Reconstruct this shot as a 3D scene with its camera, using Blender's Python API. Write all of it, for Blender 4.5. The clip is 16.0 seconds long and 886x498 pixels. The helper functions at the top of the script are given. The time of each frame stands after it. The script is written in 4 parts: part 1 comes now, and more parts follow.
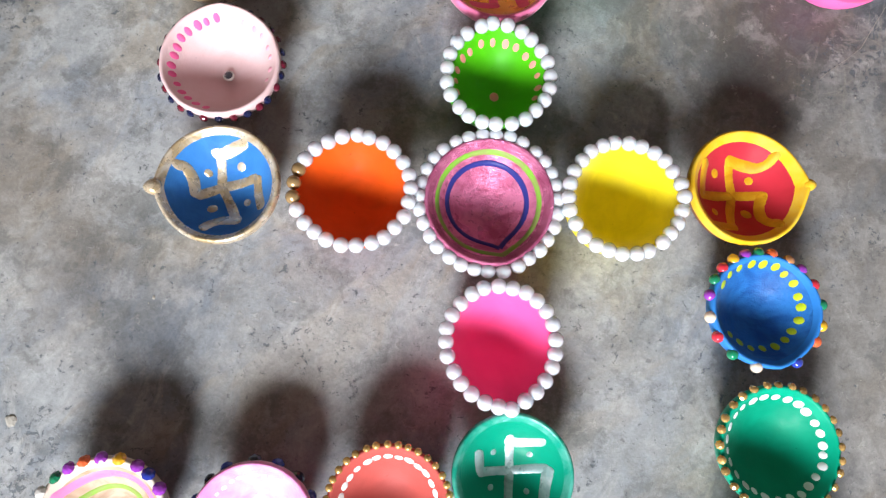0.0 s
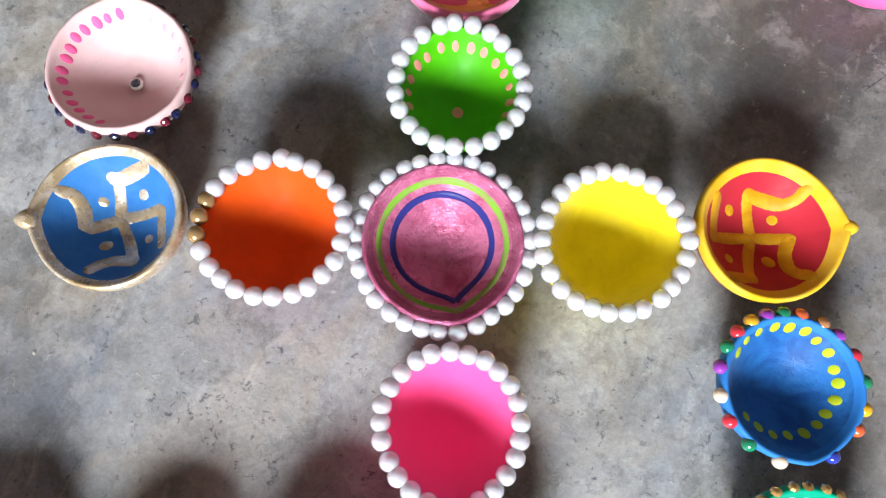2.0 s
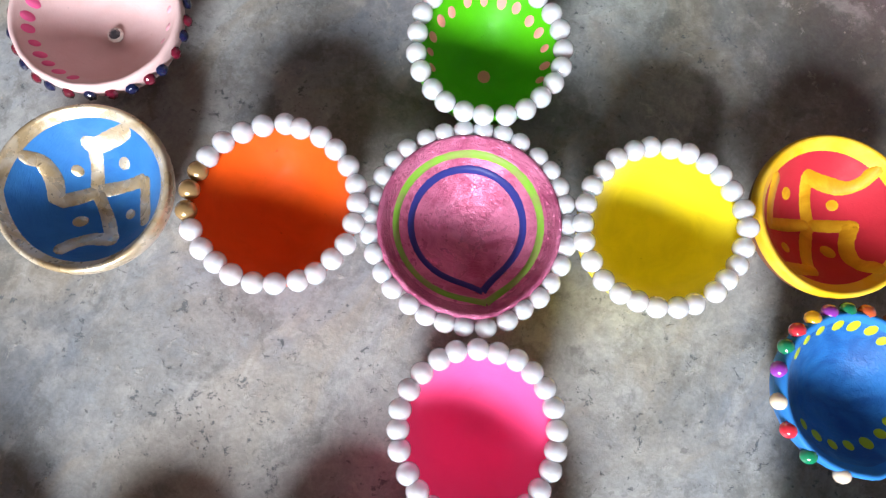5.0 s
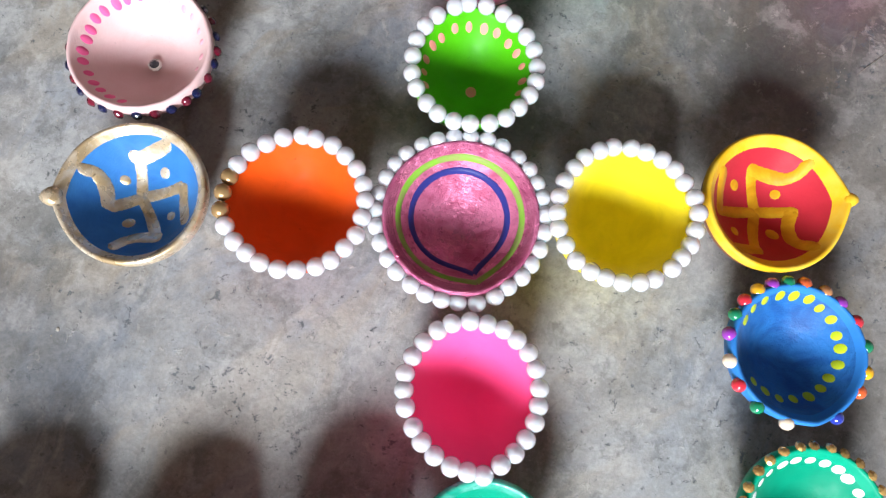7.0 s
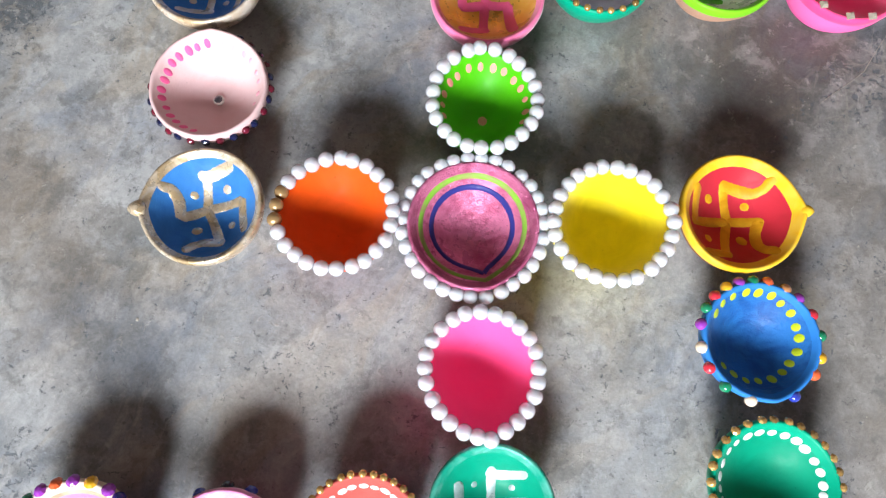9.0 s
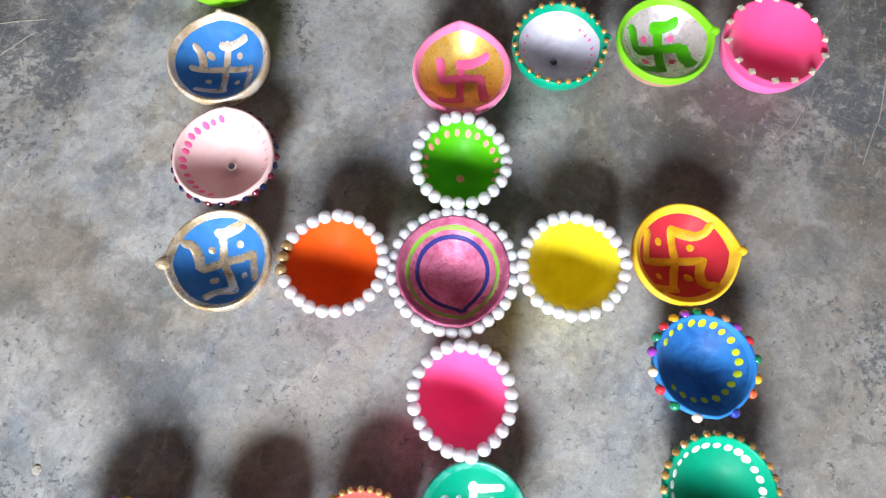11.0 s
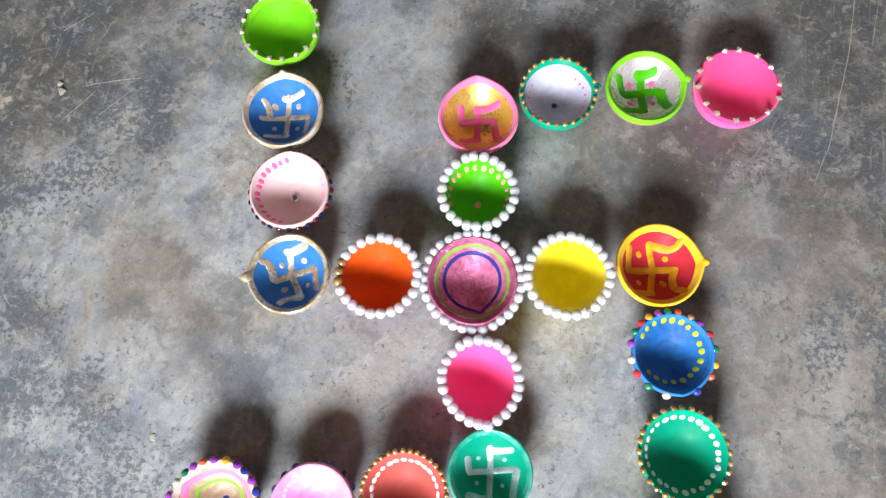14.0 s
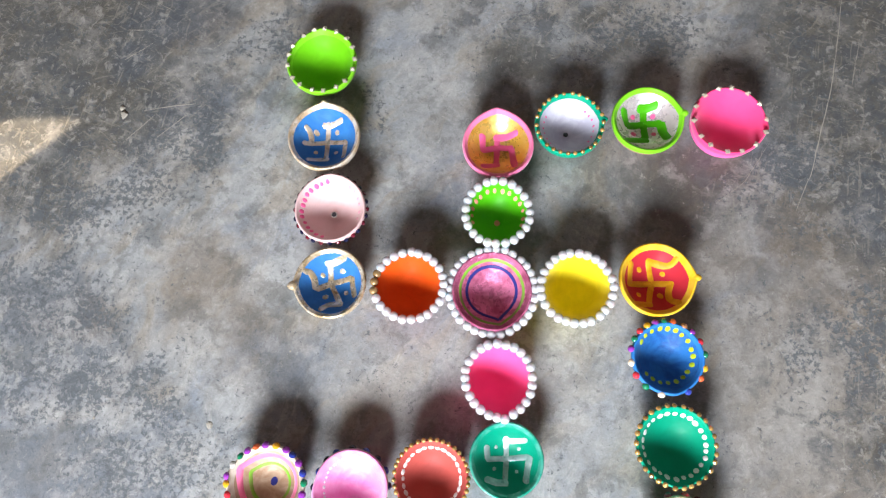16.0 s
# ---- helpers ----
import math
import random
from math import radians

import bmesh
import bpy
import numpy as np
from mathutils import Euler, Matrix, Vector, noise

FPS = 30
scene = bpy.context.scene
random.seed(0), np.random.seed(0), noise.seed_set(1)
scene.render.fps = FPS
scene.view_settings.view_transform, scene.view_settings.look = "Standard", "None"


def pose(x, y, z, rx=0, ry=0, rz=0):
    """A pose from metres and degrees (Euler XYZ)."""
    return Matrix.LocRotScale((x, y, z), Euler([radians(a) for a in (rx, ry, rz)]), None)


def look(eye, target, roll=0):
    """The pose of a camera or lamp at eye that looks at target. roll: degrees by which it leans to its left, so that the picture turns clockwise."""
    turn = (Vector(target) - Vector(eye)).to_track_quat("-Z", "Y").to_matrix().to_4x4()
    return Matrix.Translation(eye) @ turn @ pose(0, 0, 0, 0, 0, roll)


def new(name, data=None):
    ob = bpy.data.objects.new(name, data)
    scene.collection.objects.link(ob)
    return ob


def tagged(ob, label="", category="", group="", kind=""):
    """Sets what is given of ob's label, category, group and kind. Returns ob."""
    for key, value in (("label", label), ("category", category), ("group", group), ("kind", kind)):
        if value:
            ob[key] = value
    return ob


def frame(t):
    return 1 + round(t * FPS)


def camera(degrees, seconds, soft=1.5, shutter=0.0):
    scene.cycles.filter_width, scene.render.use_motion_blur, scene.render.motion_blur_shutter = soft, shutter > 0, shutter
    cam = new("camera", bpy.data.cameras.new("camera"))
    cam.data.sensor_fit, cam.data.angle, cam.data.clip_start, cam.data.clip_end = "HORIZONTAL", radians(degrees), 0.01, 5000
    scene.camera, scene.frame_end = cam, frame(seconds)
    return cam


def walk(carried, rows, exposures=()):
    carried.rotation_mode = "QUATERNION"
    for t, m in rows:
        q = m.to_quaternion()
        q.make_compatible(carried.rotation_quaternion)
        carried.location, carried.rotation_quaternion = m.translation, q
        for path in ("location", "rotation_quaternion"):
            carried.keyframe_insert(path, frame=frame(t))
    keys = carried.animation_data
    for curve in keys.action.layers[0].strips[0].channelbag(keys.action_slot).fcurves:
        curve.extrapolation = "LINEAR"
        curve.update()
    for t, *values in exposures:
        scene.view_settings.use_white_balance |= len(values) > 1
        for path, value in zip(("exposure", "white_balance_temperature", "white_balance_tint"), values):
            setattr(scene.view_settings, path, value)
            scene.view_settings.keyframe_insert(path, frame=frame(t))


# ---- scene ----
cam = camera(68.48, 16.0, soft=1.3)
PATH = [
    (0, (-0.05108, -0.09829, 0.37014), (0.00417, 0.08359, -0.61163), 15.847),
    (0.5, (-0.05225, -0.08869, 0.34792), (-0.00844, 0.10119, -0.63291), 11.128),
    (1, (-0.04286, -0.08527, 0.32864), (-0.02209, 0.11051, -0.65179), 5.044),
    (1.5, (-0.02370, -0.07477, 0.31856), (0.00094, 0.12431, -0.66111), 5.559),
    (2, (-0.01355, -0.06744, 0.30592), (0.01264, 0.12953, -0.67414), 7.657),
    (2.5, (-0.01859, -0.06596, 0.29479), (0.01720, 0.10357, -0.69008), 13.769),
    (3, (-0.02223, -0.06101, 0.28932), (0.00925, 0.10761, -0.69586), 11.656),
    (3.5, (-0.02694, -0.06184, 0.27701), (-0.00081, 0.09796, -0.70979), 10.483),
    (3.7, (-0.02717, -0.05977, 0.27265), (0.00821, 0.10082, -0.71374), 13.617),
    (5.8, (-0.03444, -0.05800, 0.27173), (0.01961, 0.10183, -0.71394), 18.449),
    (6, (-0.03731, -0.06381, 0.27882), (0.00481, 0.09437, -0.70769), 14.327),
    (6.5, (-0.03141, -0.07095, 0.29478), (0.02952, 0.10417, -0.68788), 18.575),
    (7, (-0.02806, -0.07937, 0.31146), (0.01952, 0.11386, -0.66854), 13.312),
    (7.5, (-0.02697, -0.08558, 0.32693), (0.01133, 0.12712, -0.64944), 9.630),
    (8, (-0.02595, -0.08708, 0.33664), (0.00336, 0.15553, -0.63304), 5.489),
    (8.5, (-0.02799, -0.09136, 0.34585), (0.01277, 0.15559, -0.62232), 8.705),
    (9, (-0.02722, -0.10059, 0.36451), (-0.01284, 0.12743, -0.60904), 3.395),
    (9.5, (-0.02473, -0.09979, 0.37158), (-0.00103, 0.14741, -0.59710), 4.848),
    (10, (-0.02273, -0.10187, 0.39159), (-0.01021, 0.16447, -0.57221), 2.053),
    (10.2, (-0.02044, -0.10187, 0.39778), (-0.00138, 0.17595, -0.56267), 2.989),
    (12.3, (-0.01416, -0.11875, 0.45215), (-0.02713, 0.15179, -0.51047), -4.759),
    (12.5, (-0.01433, -0.11454, 0.45748), (-0.00498, 0.15341, -0.50591), -0.136),
    (13, (-0.02857, -0.11669, 0.48136), (-0.02044, 0.13630, -0.48607), 0.584),
    (13.5, (-0.02292, -0.11764, 0.50791), (-0.06740, 0.13575, -0.45843), -11.699),
    (14, (-0.01079, -0.11692, 0.52680), (-0.04466, 0.14323, -0.43817), -9.415),
    (14.5, (-0.01217, -0.11533, 0.54019), (-0.03883, 0.13967, -0.42638), -7.471),
    (15, (-0.02005, -0.11532, 0.56097), (-0.05640, 0.14119, -0.40489), -9.406),
    (15.5, (-0.02413, -0.12009, 0.57722), (-0.06124, 0.13848, -0.38806), -9.114),
    (16, (-0.02554, -0.11904, 0.59823), (-0.06526, 0.13532, -0.36807), -10.126),
]
walk(cam, [(t, look(eye, target, roll)) for t, eye, target, roll in PATH],
     [(0, -0.20), (3.5, -0.18), (6, -0.19), (9, -0.17), (12.5, -0.11), (14.5, -0.09), (16, -0.08)])

# ---- light ----
world = bpy.data.worlds.new("world")
scene.world = world
world.use_nodes = True
sky = world.node_tree.nodes.new("ShaderNodeTexSky")
sky.sky_type, sky.sun_disc = "NISHITA", False
SUN_DIR = Vector((-0.80, -0.28, 0.56)).normalized()      # towards the sun
sky.sun_elevation = math.asin(SUN_DIR.z)
sky.sun_rotation = math.atan2(SUN_DIR.x, SUN_DIR.y)
world.node_tree.links.new(sky.outputs[0], world.node_tree.nodes["Background"].inputs[0])
world.node_tree.nodes["Background"].inputs[1].default_value = 0.1


def lamp(name, kind, m, power, colour, **more):
    data = bpy.data.lights.new(name, kind)
    data.energy, data.color = power, colour
    for key, value in more.items():
        if key == "size":
            data.shape, data.size, data.size_y = "RECTANGLE", *value
        if key == "angle":
            data.angle = value
    ob = new(name, data)
    ob.matrix_world = m
    return ob


WIN = Vector((-0.434, -1.58, 0.92))                       # middle of the window opening
WIN_W, WIN_H = 0.70, 0.54
lamp("window_light", "AREA", look(WIN, (0.0, 0.0, WIN.z - 0.64)), 114.0, (0.885, 0.925, 1.0), size=(WIN_W, WIN_H))
# weak warm fill lamp, added to lift and redden the shadows
FILL_X, FILL_Y = 1.5, 0.3
lamp("fill_light", "AREA", look((FILL_X + 0.06, FILL_Y, 1.05), (0, FILL_Y, 0.9)), 1.8, (1.0, 0.68, 0.58), size=(0.8, 1.9))
lamp("sun", "SUN", look(SUN_DIR * 5, (0, 0, 0)), 15.0, (1.0, 0.80, 0.58), angle=radians(0.53))


# ---- materials ----
def nodes_of(name):
    m = bpy.data.materials.new(name)
    m.use_nodes = True
    return m, m.node_tree.nodes, m.node_tree.links, m.node_tree.nodes["Principled BSDF"]


def coords(ns, ls, scale=(1, 1, 1), use="Object", turn=0.0):
    tc, mp = ns.new("ShaderNodeTexCoord"), ns.new("ShaderNodeMapping")
    mp.inputs["Scale"].default_value = scale
    mp.inputs["Rotation"].default_value = (0, 0, turn)
    ls.new(tc.outputs[use], mp.inputs[0])
    return mp.outputs[0]


def fuzz(ns, ls, vec, scale, detail=4.0, rough=0.55, distort=0.0):
    n = ns.new("ShaderNodeTexNoise")
    n.inputs["Scale"].default_value, n.inputs["Detail"].default_value = scale, detail
    n.inputs["Roughness"].default_value, n.inputs["Distortion"].default_value = rough, distort
    ls.new(vec, n.inputs["Vector"])
    return n.outputs[0]


def ramp(ns, ls, fac, stops, smooth=False):
    r = ns.new("ShaderNodeValToRGB")
    if smooth:
        r.color_ramp.interpolation = "EASE"
    els = r.color_ramp.elements
    while len(els) < len(stops):
        els.new(0.5)
    for el, (at, c) in zip(els, stops):
        el.position = at
        el.color = (*c, 1) if hasattr(c, "__len__") else (c, c, c, 1)
    ls.new(fac, r.inputs[0])
    return r.outputs[0]


def blend(ns, ls, fac, a, b, how="MIX"):
    n = ns.new("ShaderNodeMix")
    n.data_type, n.blend_type = "RGBA", how
    for sock, v in ((n.inputs[0], fac), (n.inputs[6], a), (n.inputs[7], b)):
        if hasattr(v, "is_linked"):
            ls.new(v, sock)
        elif hasattr(v, "__len__"):
            sock.default_value = (*v, 1)
        else:
            sock.default_value = v
    return n.outputs[2]


def calc(ns, ls, how, a, b=0.0):
    n = ns.new("ShaderNodeMath")
    n.operation, n.use_clamp = how, how in ("ADD", "SUBTRACT", "MULTIPLY")
    for sock, v in zip(n.inputs, (a, b)):
        if hasattr(v, "is_linked"):
            ls.new(v, sock)
        else:
            sock.default_value = v
    return n.outputs[0]


def bump(ns, ls, bsdf, height, strength, distance):
    b = ns.new("ShaderNodeBump")
    b.inputs["Strength"].default_value, b.inputs["Distance"].default_value = strength, distance
    ls.new(height, b.inputs["Height"])
    ls.new(b.outputs[0], bsdf.inputs["Normal"])


def paint(name, colour, rough=0.42, second=None, metal=0.0, amount=0.5, relief=0.25, sheen=0.04, spec=0.12, bloom=0.42):
    """Hand-brushed craft paint on clay: soft uneven coverage, fine brush marks, a few dark specks."""
    m, ns, ls, bsdf = nodes_of(name)
    vec = coords(ns, ls)
    second = second or tuple(c * 0.80 for c in colour)
    cover = ramp(ns, ls, fuzz(ns, ls, vec, 70, 5, 0.6, 0.6), [(0.40, 0), (0.62, 1)])
    base = blend(ns, ls, calc(ns, ls, "MULTIPLY", cover, amount), colour, second)
    speck = ramp(ns, ls, fuzz(ns, ls, vec, 330, 2, 0.5), [(0.745, 0), (0.79, 1)])
    base = blend(ns, ls, calc(ns, ls, "MULTIPLY", speck, 0.55), base, tuple(c * 0.35 for c in colour))
    ls.new(base, bsdf.inputs["Base Color"])
    bsdf.inputs["Metallic"].default_value = metal
    r = ramp(ns, ls, fuzz(ns, ls, vec, 160, 3), [(0.3, max(rough - 0.1, 0.05)), (0.7, rough + 0.12)])
    ls.new(r, bsdf.inputs["Roughness"])
    fine = fuzz(ns, ls, coords(ns, ls, (1, 1, 3)), 420, 4, 0.65, 0.5)
    lumps = fuzz(ns, ls, vec, 90, 3)
    h = calc(ns, ls, "ADD", calc(ns, ls, "MULTIPLY", fine, 0.45), calc(ns, ls, "MULTIPLY", lumps, 0.5))
    bump(ns, ls, bsdf, h, relief, 0.0012)
    bsdf.inputs["Specular IOR Level"].default_value = spec
    bsdf.inputs["Sheen Weight"].default_value, bsdf.inputs["Sheen Roughness"].default_value = sheen, bloom
    return m


def shiny(name, colour, rough=0.18, metal=0.0, trans=0.0, coat=0.0, vary=0.12, glow=0.0):
    """Beads, rhinestones and studs: one colour with a slight change from piece to piece."""
    m, ns, ls, bsdf = nodes_of(name)
    info = ns.new("ShaderNodeObjectInfo")
    shade = ramp(ns, ls, info.outputs["Random"], [(0, tuple(c * (1 - vary) for c in colour)), (1, tuple(min(c * (1 + vary), 1) for c in colour))])
    film = ramp(ns, ls, fuzz(ns, ls, coords(ns, ls), 260, 3), [(0.35, 0.92), (0.7, 1.0)])
    ls.new(blend(ns, ls, 1.0, shade, film, "MULTIPLY"), bsdf.inputs["Base Color"])
    bsdf.inputs["Roughness"].default_value, bsdf.inputs["Metallic"].default_value = rough, metal
    bsdf.inputs["Transmission Weight"].default_value, bsdf.inputs["Coat Weight"].default_value = trans, coat
    bsdf.inputs["Coat Roughness"].default_value = 0.08
    bsdf.inputs["Subsurface Weight"].default_value, bsdf.inputs["Subsurface Scale"].default_value = glow, 0.006
    bsdf.inputs["Subsurface Radius"].default_value = (1.0, 0.85, 0.85)
    return m


def zone(ns, ls, vec, cx, cy, rx, ry, hard=0.5):
    """1 inside an uneven oval of the floor, 0 outside it."""
    mp, ln, mr = ns.new("ShaderNodeMapping"), ns.new("ShaderNodeVectorMath"), ns.new("ShaderNodeMapRange")
    mp.inputs["Location"].default_value = (-cx / rx, -cy / ry, 0)
    mp.inputs["Scale"].default_value = (1 / rx, 1 / ry, 0)
    ls.new(vec, mp.inputs[0])
    ln.operation = "LENGTH"
    ls.new(mp.outputs[0], ln.inputs[0])
    mr.interpolation_type = "SMOOTHSTEP"
    mr.inputs["From Min"].default_value, mr.inputs["From Max"].default_value = hard, 1.25
    mr.inputs["To Min"].default_value, mr.inputs["To Max"].default_value = 1, 0
    ls.new(ln.outputs["Value"], mr.inputs["Value"])
    return mr.outputs[0]


def zones(ns, ls, vec, rows):
    out = None
    for row in rows:
        z = zone(ns, ls, vec, *row)
        out = z if out is None else calc(ns, ls, "MAXIMUM", out, z)
    return out


def slant(ns, ls, turn, stretch, vec=None):
    """Plan coordinates drawn out along one direction, for trowel sweeps and scratches."""
    tc, mp = ns.new("ShaderNodeTexCoord"), ns.new("ShaderNodeMapping")
    mp.vector_type = "TEXTURE"
    mp.inputs["Rotation"].default_value = (0, 0, turn)
    mp.inputs["Scale"].default_value = (stretch, 1, 1)
    ls.new(vec or tc.outputs["Object"], mp.inputs[0])
    return mp.outputs[0]


def warp(ns, ls, vec, scale, amount, detail=7, rough=0.68):
    """Bends the plan by noise, so that stains get ragged outlines."""
    wn, wsub, wmul, wadd = ns.new("ShaderNodeTexNoise"), ns.new("ShaderNodeVectorMath"), ns.new("ShaderNodeVectorMath"), ns.new("ShaderNodeVectorMath")
    wn.inputs["Scale"].default_value, wn.inputs["Detail"].default_value, wn.inputs["Roughness"].default_value = scale, detail, rough
    ls.new(vec, wn.inputs["Vector"])
    wsub.operation, wmul.operation, wadd.operation = "SUBTRACT", "SCALE", "ADD"
    wsub.inputs[1].default_value = (0.5, 0.5, 0.5)
    wmul.inputs["Scale"].default_value = amount
    ls.new(wn.outputs["Color"], wsub.inputs[0])
    ls.new(wsub.outputs[0], wmul.inputs[0])
    ls.new(vec, wadd.inputs[0])
    ls.new(wmul.outputs[0], wadd.inputs[1])
    return wadd.outputs[0]


def concrete():
    """Old trowelled cement floor: cloudy grey, bluish and tan sweeps, dark parts of wear and painted-in light fall-off,
    flaked skin, scratches and pinholes.
    """
    m, ns, ls, bsdf = nodes_of("worn_cement")
    plain = coords(ns, ls)
    bent = warp(ns, ls, plain, 13, 0.13)
    soft = warp(ns, ls, plain, 6, 0.10, 4, 0.55)

    def over(base, mask, amount, colour):
        return blend(ns, ls, calc(ns, ls, "MULTIPLY", mask, amount), base, colour)

    def cut(field, lo, hi):
        return ramp(ns, ls, field, [(lo, 0), (hi, 1)])

    cloud = fuzz(ns, ls, soft, 9, 7, 0.60, 0.5)
    base = ramp(ns, ls, cloud, [(0.34, (0.186, 0.200, 0.207)), (0.50, (0.288, 0.297, 0.295)), (0.66, (0.405, 0.408, 0.396))])
    # trowel sweeps, tan and bluish, drawn out along the strokes
    base = over(base, cut(fuzz(ns, ls, slant(ns, ls, 0.85, 2.6, soft), 30, 7, 0.62, 0.6), 0.48, 0.60), 0.60, (0.292, 0.248, 0.185))
    base = over(base, cut(fuzz(ns, ls, slant(ns, ls, 0.55, 2.0, soft), 21, 7, 0.60, 0.8), 0.49, 0.63), 0.55, (0.205, 0.240, 0.290))
    base = over(base, cut(fuzz(ns, ls, slant(ns, ls, 1.15, 3.0, soft), 44, 8, 0.66, 0.5), 0.53, 0.62), 0.50, (0.430, 0.424, 0.402))
    base = over(base, cut(fuzz(ns, ls, slant(ns, ls, -0.5, 1.8, bent), 26, 8, 0.66, 0.4), 0.53, 0.62), 0.52, (0.150, 0.142, 0.125))
    # brown side and tan stains, their colour deepened for weaker light at the right
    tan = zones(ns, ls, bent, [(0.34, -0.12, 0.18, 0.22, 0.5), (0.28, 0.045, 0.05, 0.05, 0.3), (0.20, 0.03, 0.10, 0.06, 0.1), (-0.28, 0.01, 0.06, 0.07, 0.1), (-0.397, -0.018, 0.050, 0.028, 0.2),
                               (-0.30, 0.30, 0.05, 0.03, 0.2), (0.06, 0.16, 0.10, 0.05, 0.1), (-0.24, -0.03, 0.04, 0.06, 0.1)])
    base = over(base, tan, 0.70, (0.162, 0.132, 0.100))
    # pale, little worn skin
    pale = zones(ns, ls, bent, [(-0.06, 0.215, 0.07, 0.06, 0.2), (-0.355, 0.110, 0.055, 0.028, 0.3), (0.20, 0.272, 0.055, 0.035, 0.3), (0.235, 0.062, 0.035, 0.025, 0.3),
                                (-0.29, -0.045, 0.04, 0.04, 0.2), (-0.10, -0.085, 0.10, 0.06, 0.2), (0.26, -0.10, 0.06, 0.08, 0.1), (-0.05, 0.30, 0.07, 0.02, 0.2), (0.07, -0.12, 0.05, 0.09, 0.1)])
    base = over(base, pale, 0.42, (0.395, 0.390, 0.370))
    # dark worn areas, with light fall-off at the borders and right painted in
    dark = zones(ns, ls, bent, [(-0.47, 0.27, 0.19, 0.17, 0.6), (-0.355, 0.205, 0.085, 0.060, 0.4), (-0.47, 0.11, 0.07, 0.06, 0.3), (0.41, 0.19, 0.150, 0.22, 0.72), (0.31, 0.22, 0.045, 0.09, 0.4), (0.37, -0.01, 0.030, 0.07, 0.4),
                                # the oval at (0.19, 0.100) darkens the floor beyond the red lamp
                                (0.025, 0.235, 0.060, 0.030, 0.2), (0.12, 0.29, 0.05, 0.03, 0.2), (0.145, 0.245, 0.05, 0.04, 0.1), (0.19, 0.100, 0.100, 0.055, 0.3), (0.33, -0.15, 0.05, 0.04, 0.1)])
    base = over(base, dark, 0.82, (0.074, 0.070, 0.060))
    blue = zones(ns, ls, bent, [(-0.44, 0.0, 0.085, 0.050, 0.4), (-0.40, -0.065, 0.100, 0.050, 0.3), (-0.33, -0.17, 0.055, 0.022, 0.5), (-0.311, -0.107, 0.022, 0.014, 0.7), (-0.40, -0.145, 0.13, 0.050, 0.4),
                                (-0.195, -0.055, 0.05, 0.04, 0.1), (-0.33, 0.31, 0.07, 0.03, 0.2), (-0.30, 0.20, 0.05, 0.03, 0.3), (-0.375, 0.265, 0.04, 0.03, 0.3), (0.35, 0.06, 0.03, 0.06, 0.2)])
    base = over(base, blue, 0.66, (0.096, 0.110, 0.130))
    # where the skin has flaked: crisp islands of pale skin, dark chips between them
    rich = zones(ns, ls, bent, [(-0.44, 0.0, 0.11, 0.06, 0.4), (-0.40, -0.075, 0.12, 0.06, 0.4), (-0.32, -0.15, 0.10, 0.05, 0.3), (-0.40, 0.095, 0.11, 0.040, 0.3), (-0.31, 0.155, 0.06, 0.05, 0.2), (-0.31, -0.10, 0.04, 0.03, 0.2),
                                (-0.115, 0.195, 0.026, 0.032, 0.2), (0.17, 0.265, 0.06, 0.045, 0.2), (0.26, -0.055, 0.025, 0.05, 0.1), (0.33, -0.05, 0.05, 0.05, 0.1), (0.29, 0.11, 0.05, 0.05, 0.2), (-0.23, 0.27, 0.05, 0.05, 0.1)])
    worn = zones(ns, ls, bent, [(-0.45, 0.24, 0.20, 0.17, 0.6), (-0.33, 0.20, 0.08, 0.07, 0.4), (0.40, 0.17, 0.13, 0.24, 0.6), (0.10, 0.28, 0.16, 0.05, 0.3), (0.34, -0.12, 0.10, 0.12, 0.2), (0.25, 0.09, 0.06, 0.05, 0.2)])
    both = calc(ns, ls, "MAXIMUM", rich, worn)
    # mottling all over: ragged darker and paler patches a finger wide
    patch = fuzz(ns, ls, warp(ns, ls, plain, 30, 0.030, 5, 0.7), 27, 10, 0.68, 0.3)
    base = over(base, ramp(ns, ls, patch, [(0.400, 1), (0.465, 0)]), 0.50, (0.115, 0.118, 0.114))
    base = over(base, calc(ns, ls, "MULTIPLY", ramp(ns, ls, patch, [(0.42, 1), (0.50, 0)]), worn), 0.50, (0.062, 0.070, 0.082))
    base = over(base, cut(patch, 0.530, 0.630), 0.36, (0.420, 0.402, 0.375))
    isle = fuzz(ns, ls, bent, 42, 10, 0.70, 0.2)
    base = over(base, calc(ns, ls, "MULTIPLY", cut(isle, 0.52, 0.57), rich), 0.48, (0.365, 0.365, 0.352))
    base = over(base, calc(ns, ls, "MULTIPLY", cut(isle, 0.545, 0.60), worn), 0.30, (0.250, 0.235, 0.200))
    chip_n = fuzz(ns, ls, plain, 215, 7, 0.70, 0.4)
    chip_big = fuzz(ns, ls, plain, 30, 6, 0.66, 0.3)
    level = calc(ns, ls, "ADD", calc(ns, ls, "MULTIPLY", chip_n, 0.70), calc(ns, ls, "MULTIPLY", chip_big, 0.30))
    level = calc(ns, ls, "ADD", level, calc(ns, ls, "MULTIPLY", rich, 0.088))
    level = calc(ns, ls, "ADD", level, calc(ns, ls, "MULTIPLY", worn, 0.040))
    chip = cut(level, 0.590, 0.618)
    base = over(base, chip, 0.84, (0.098, 0.110, 0.120))
    # pale lime crust beside the chips
    crust_n = fuzz(ns, ls, coords(ns, ls, turn=2.1), 105, 9, 0.72, 0.6)
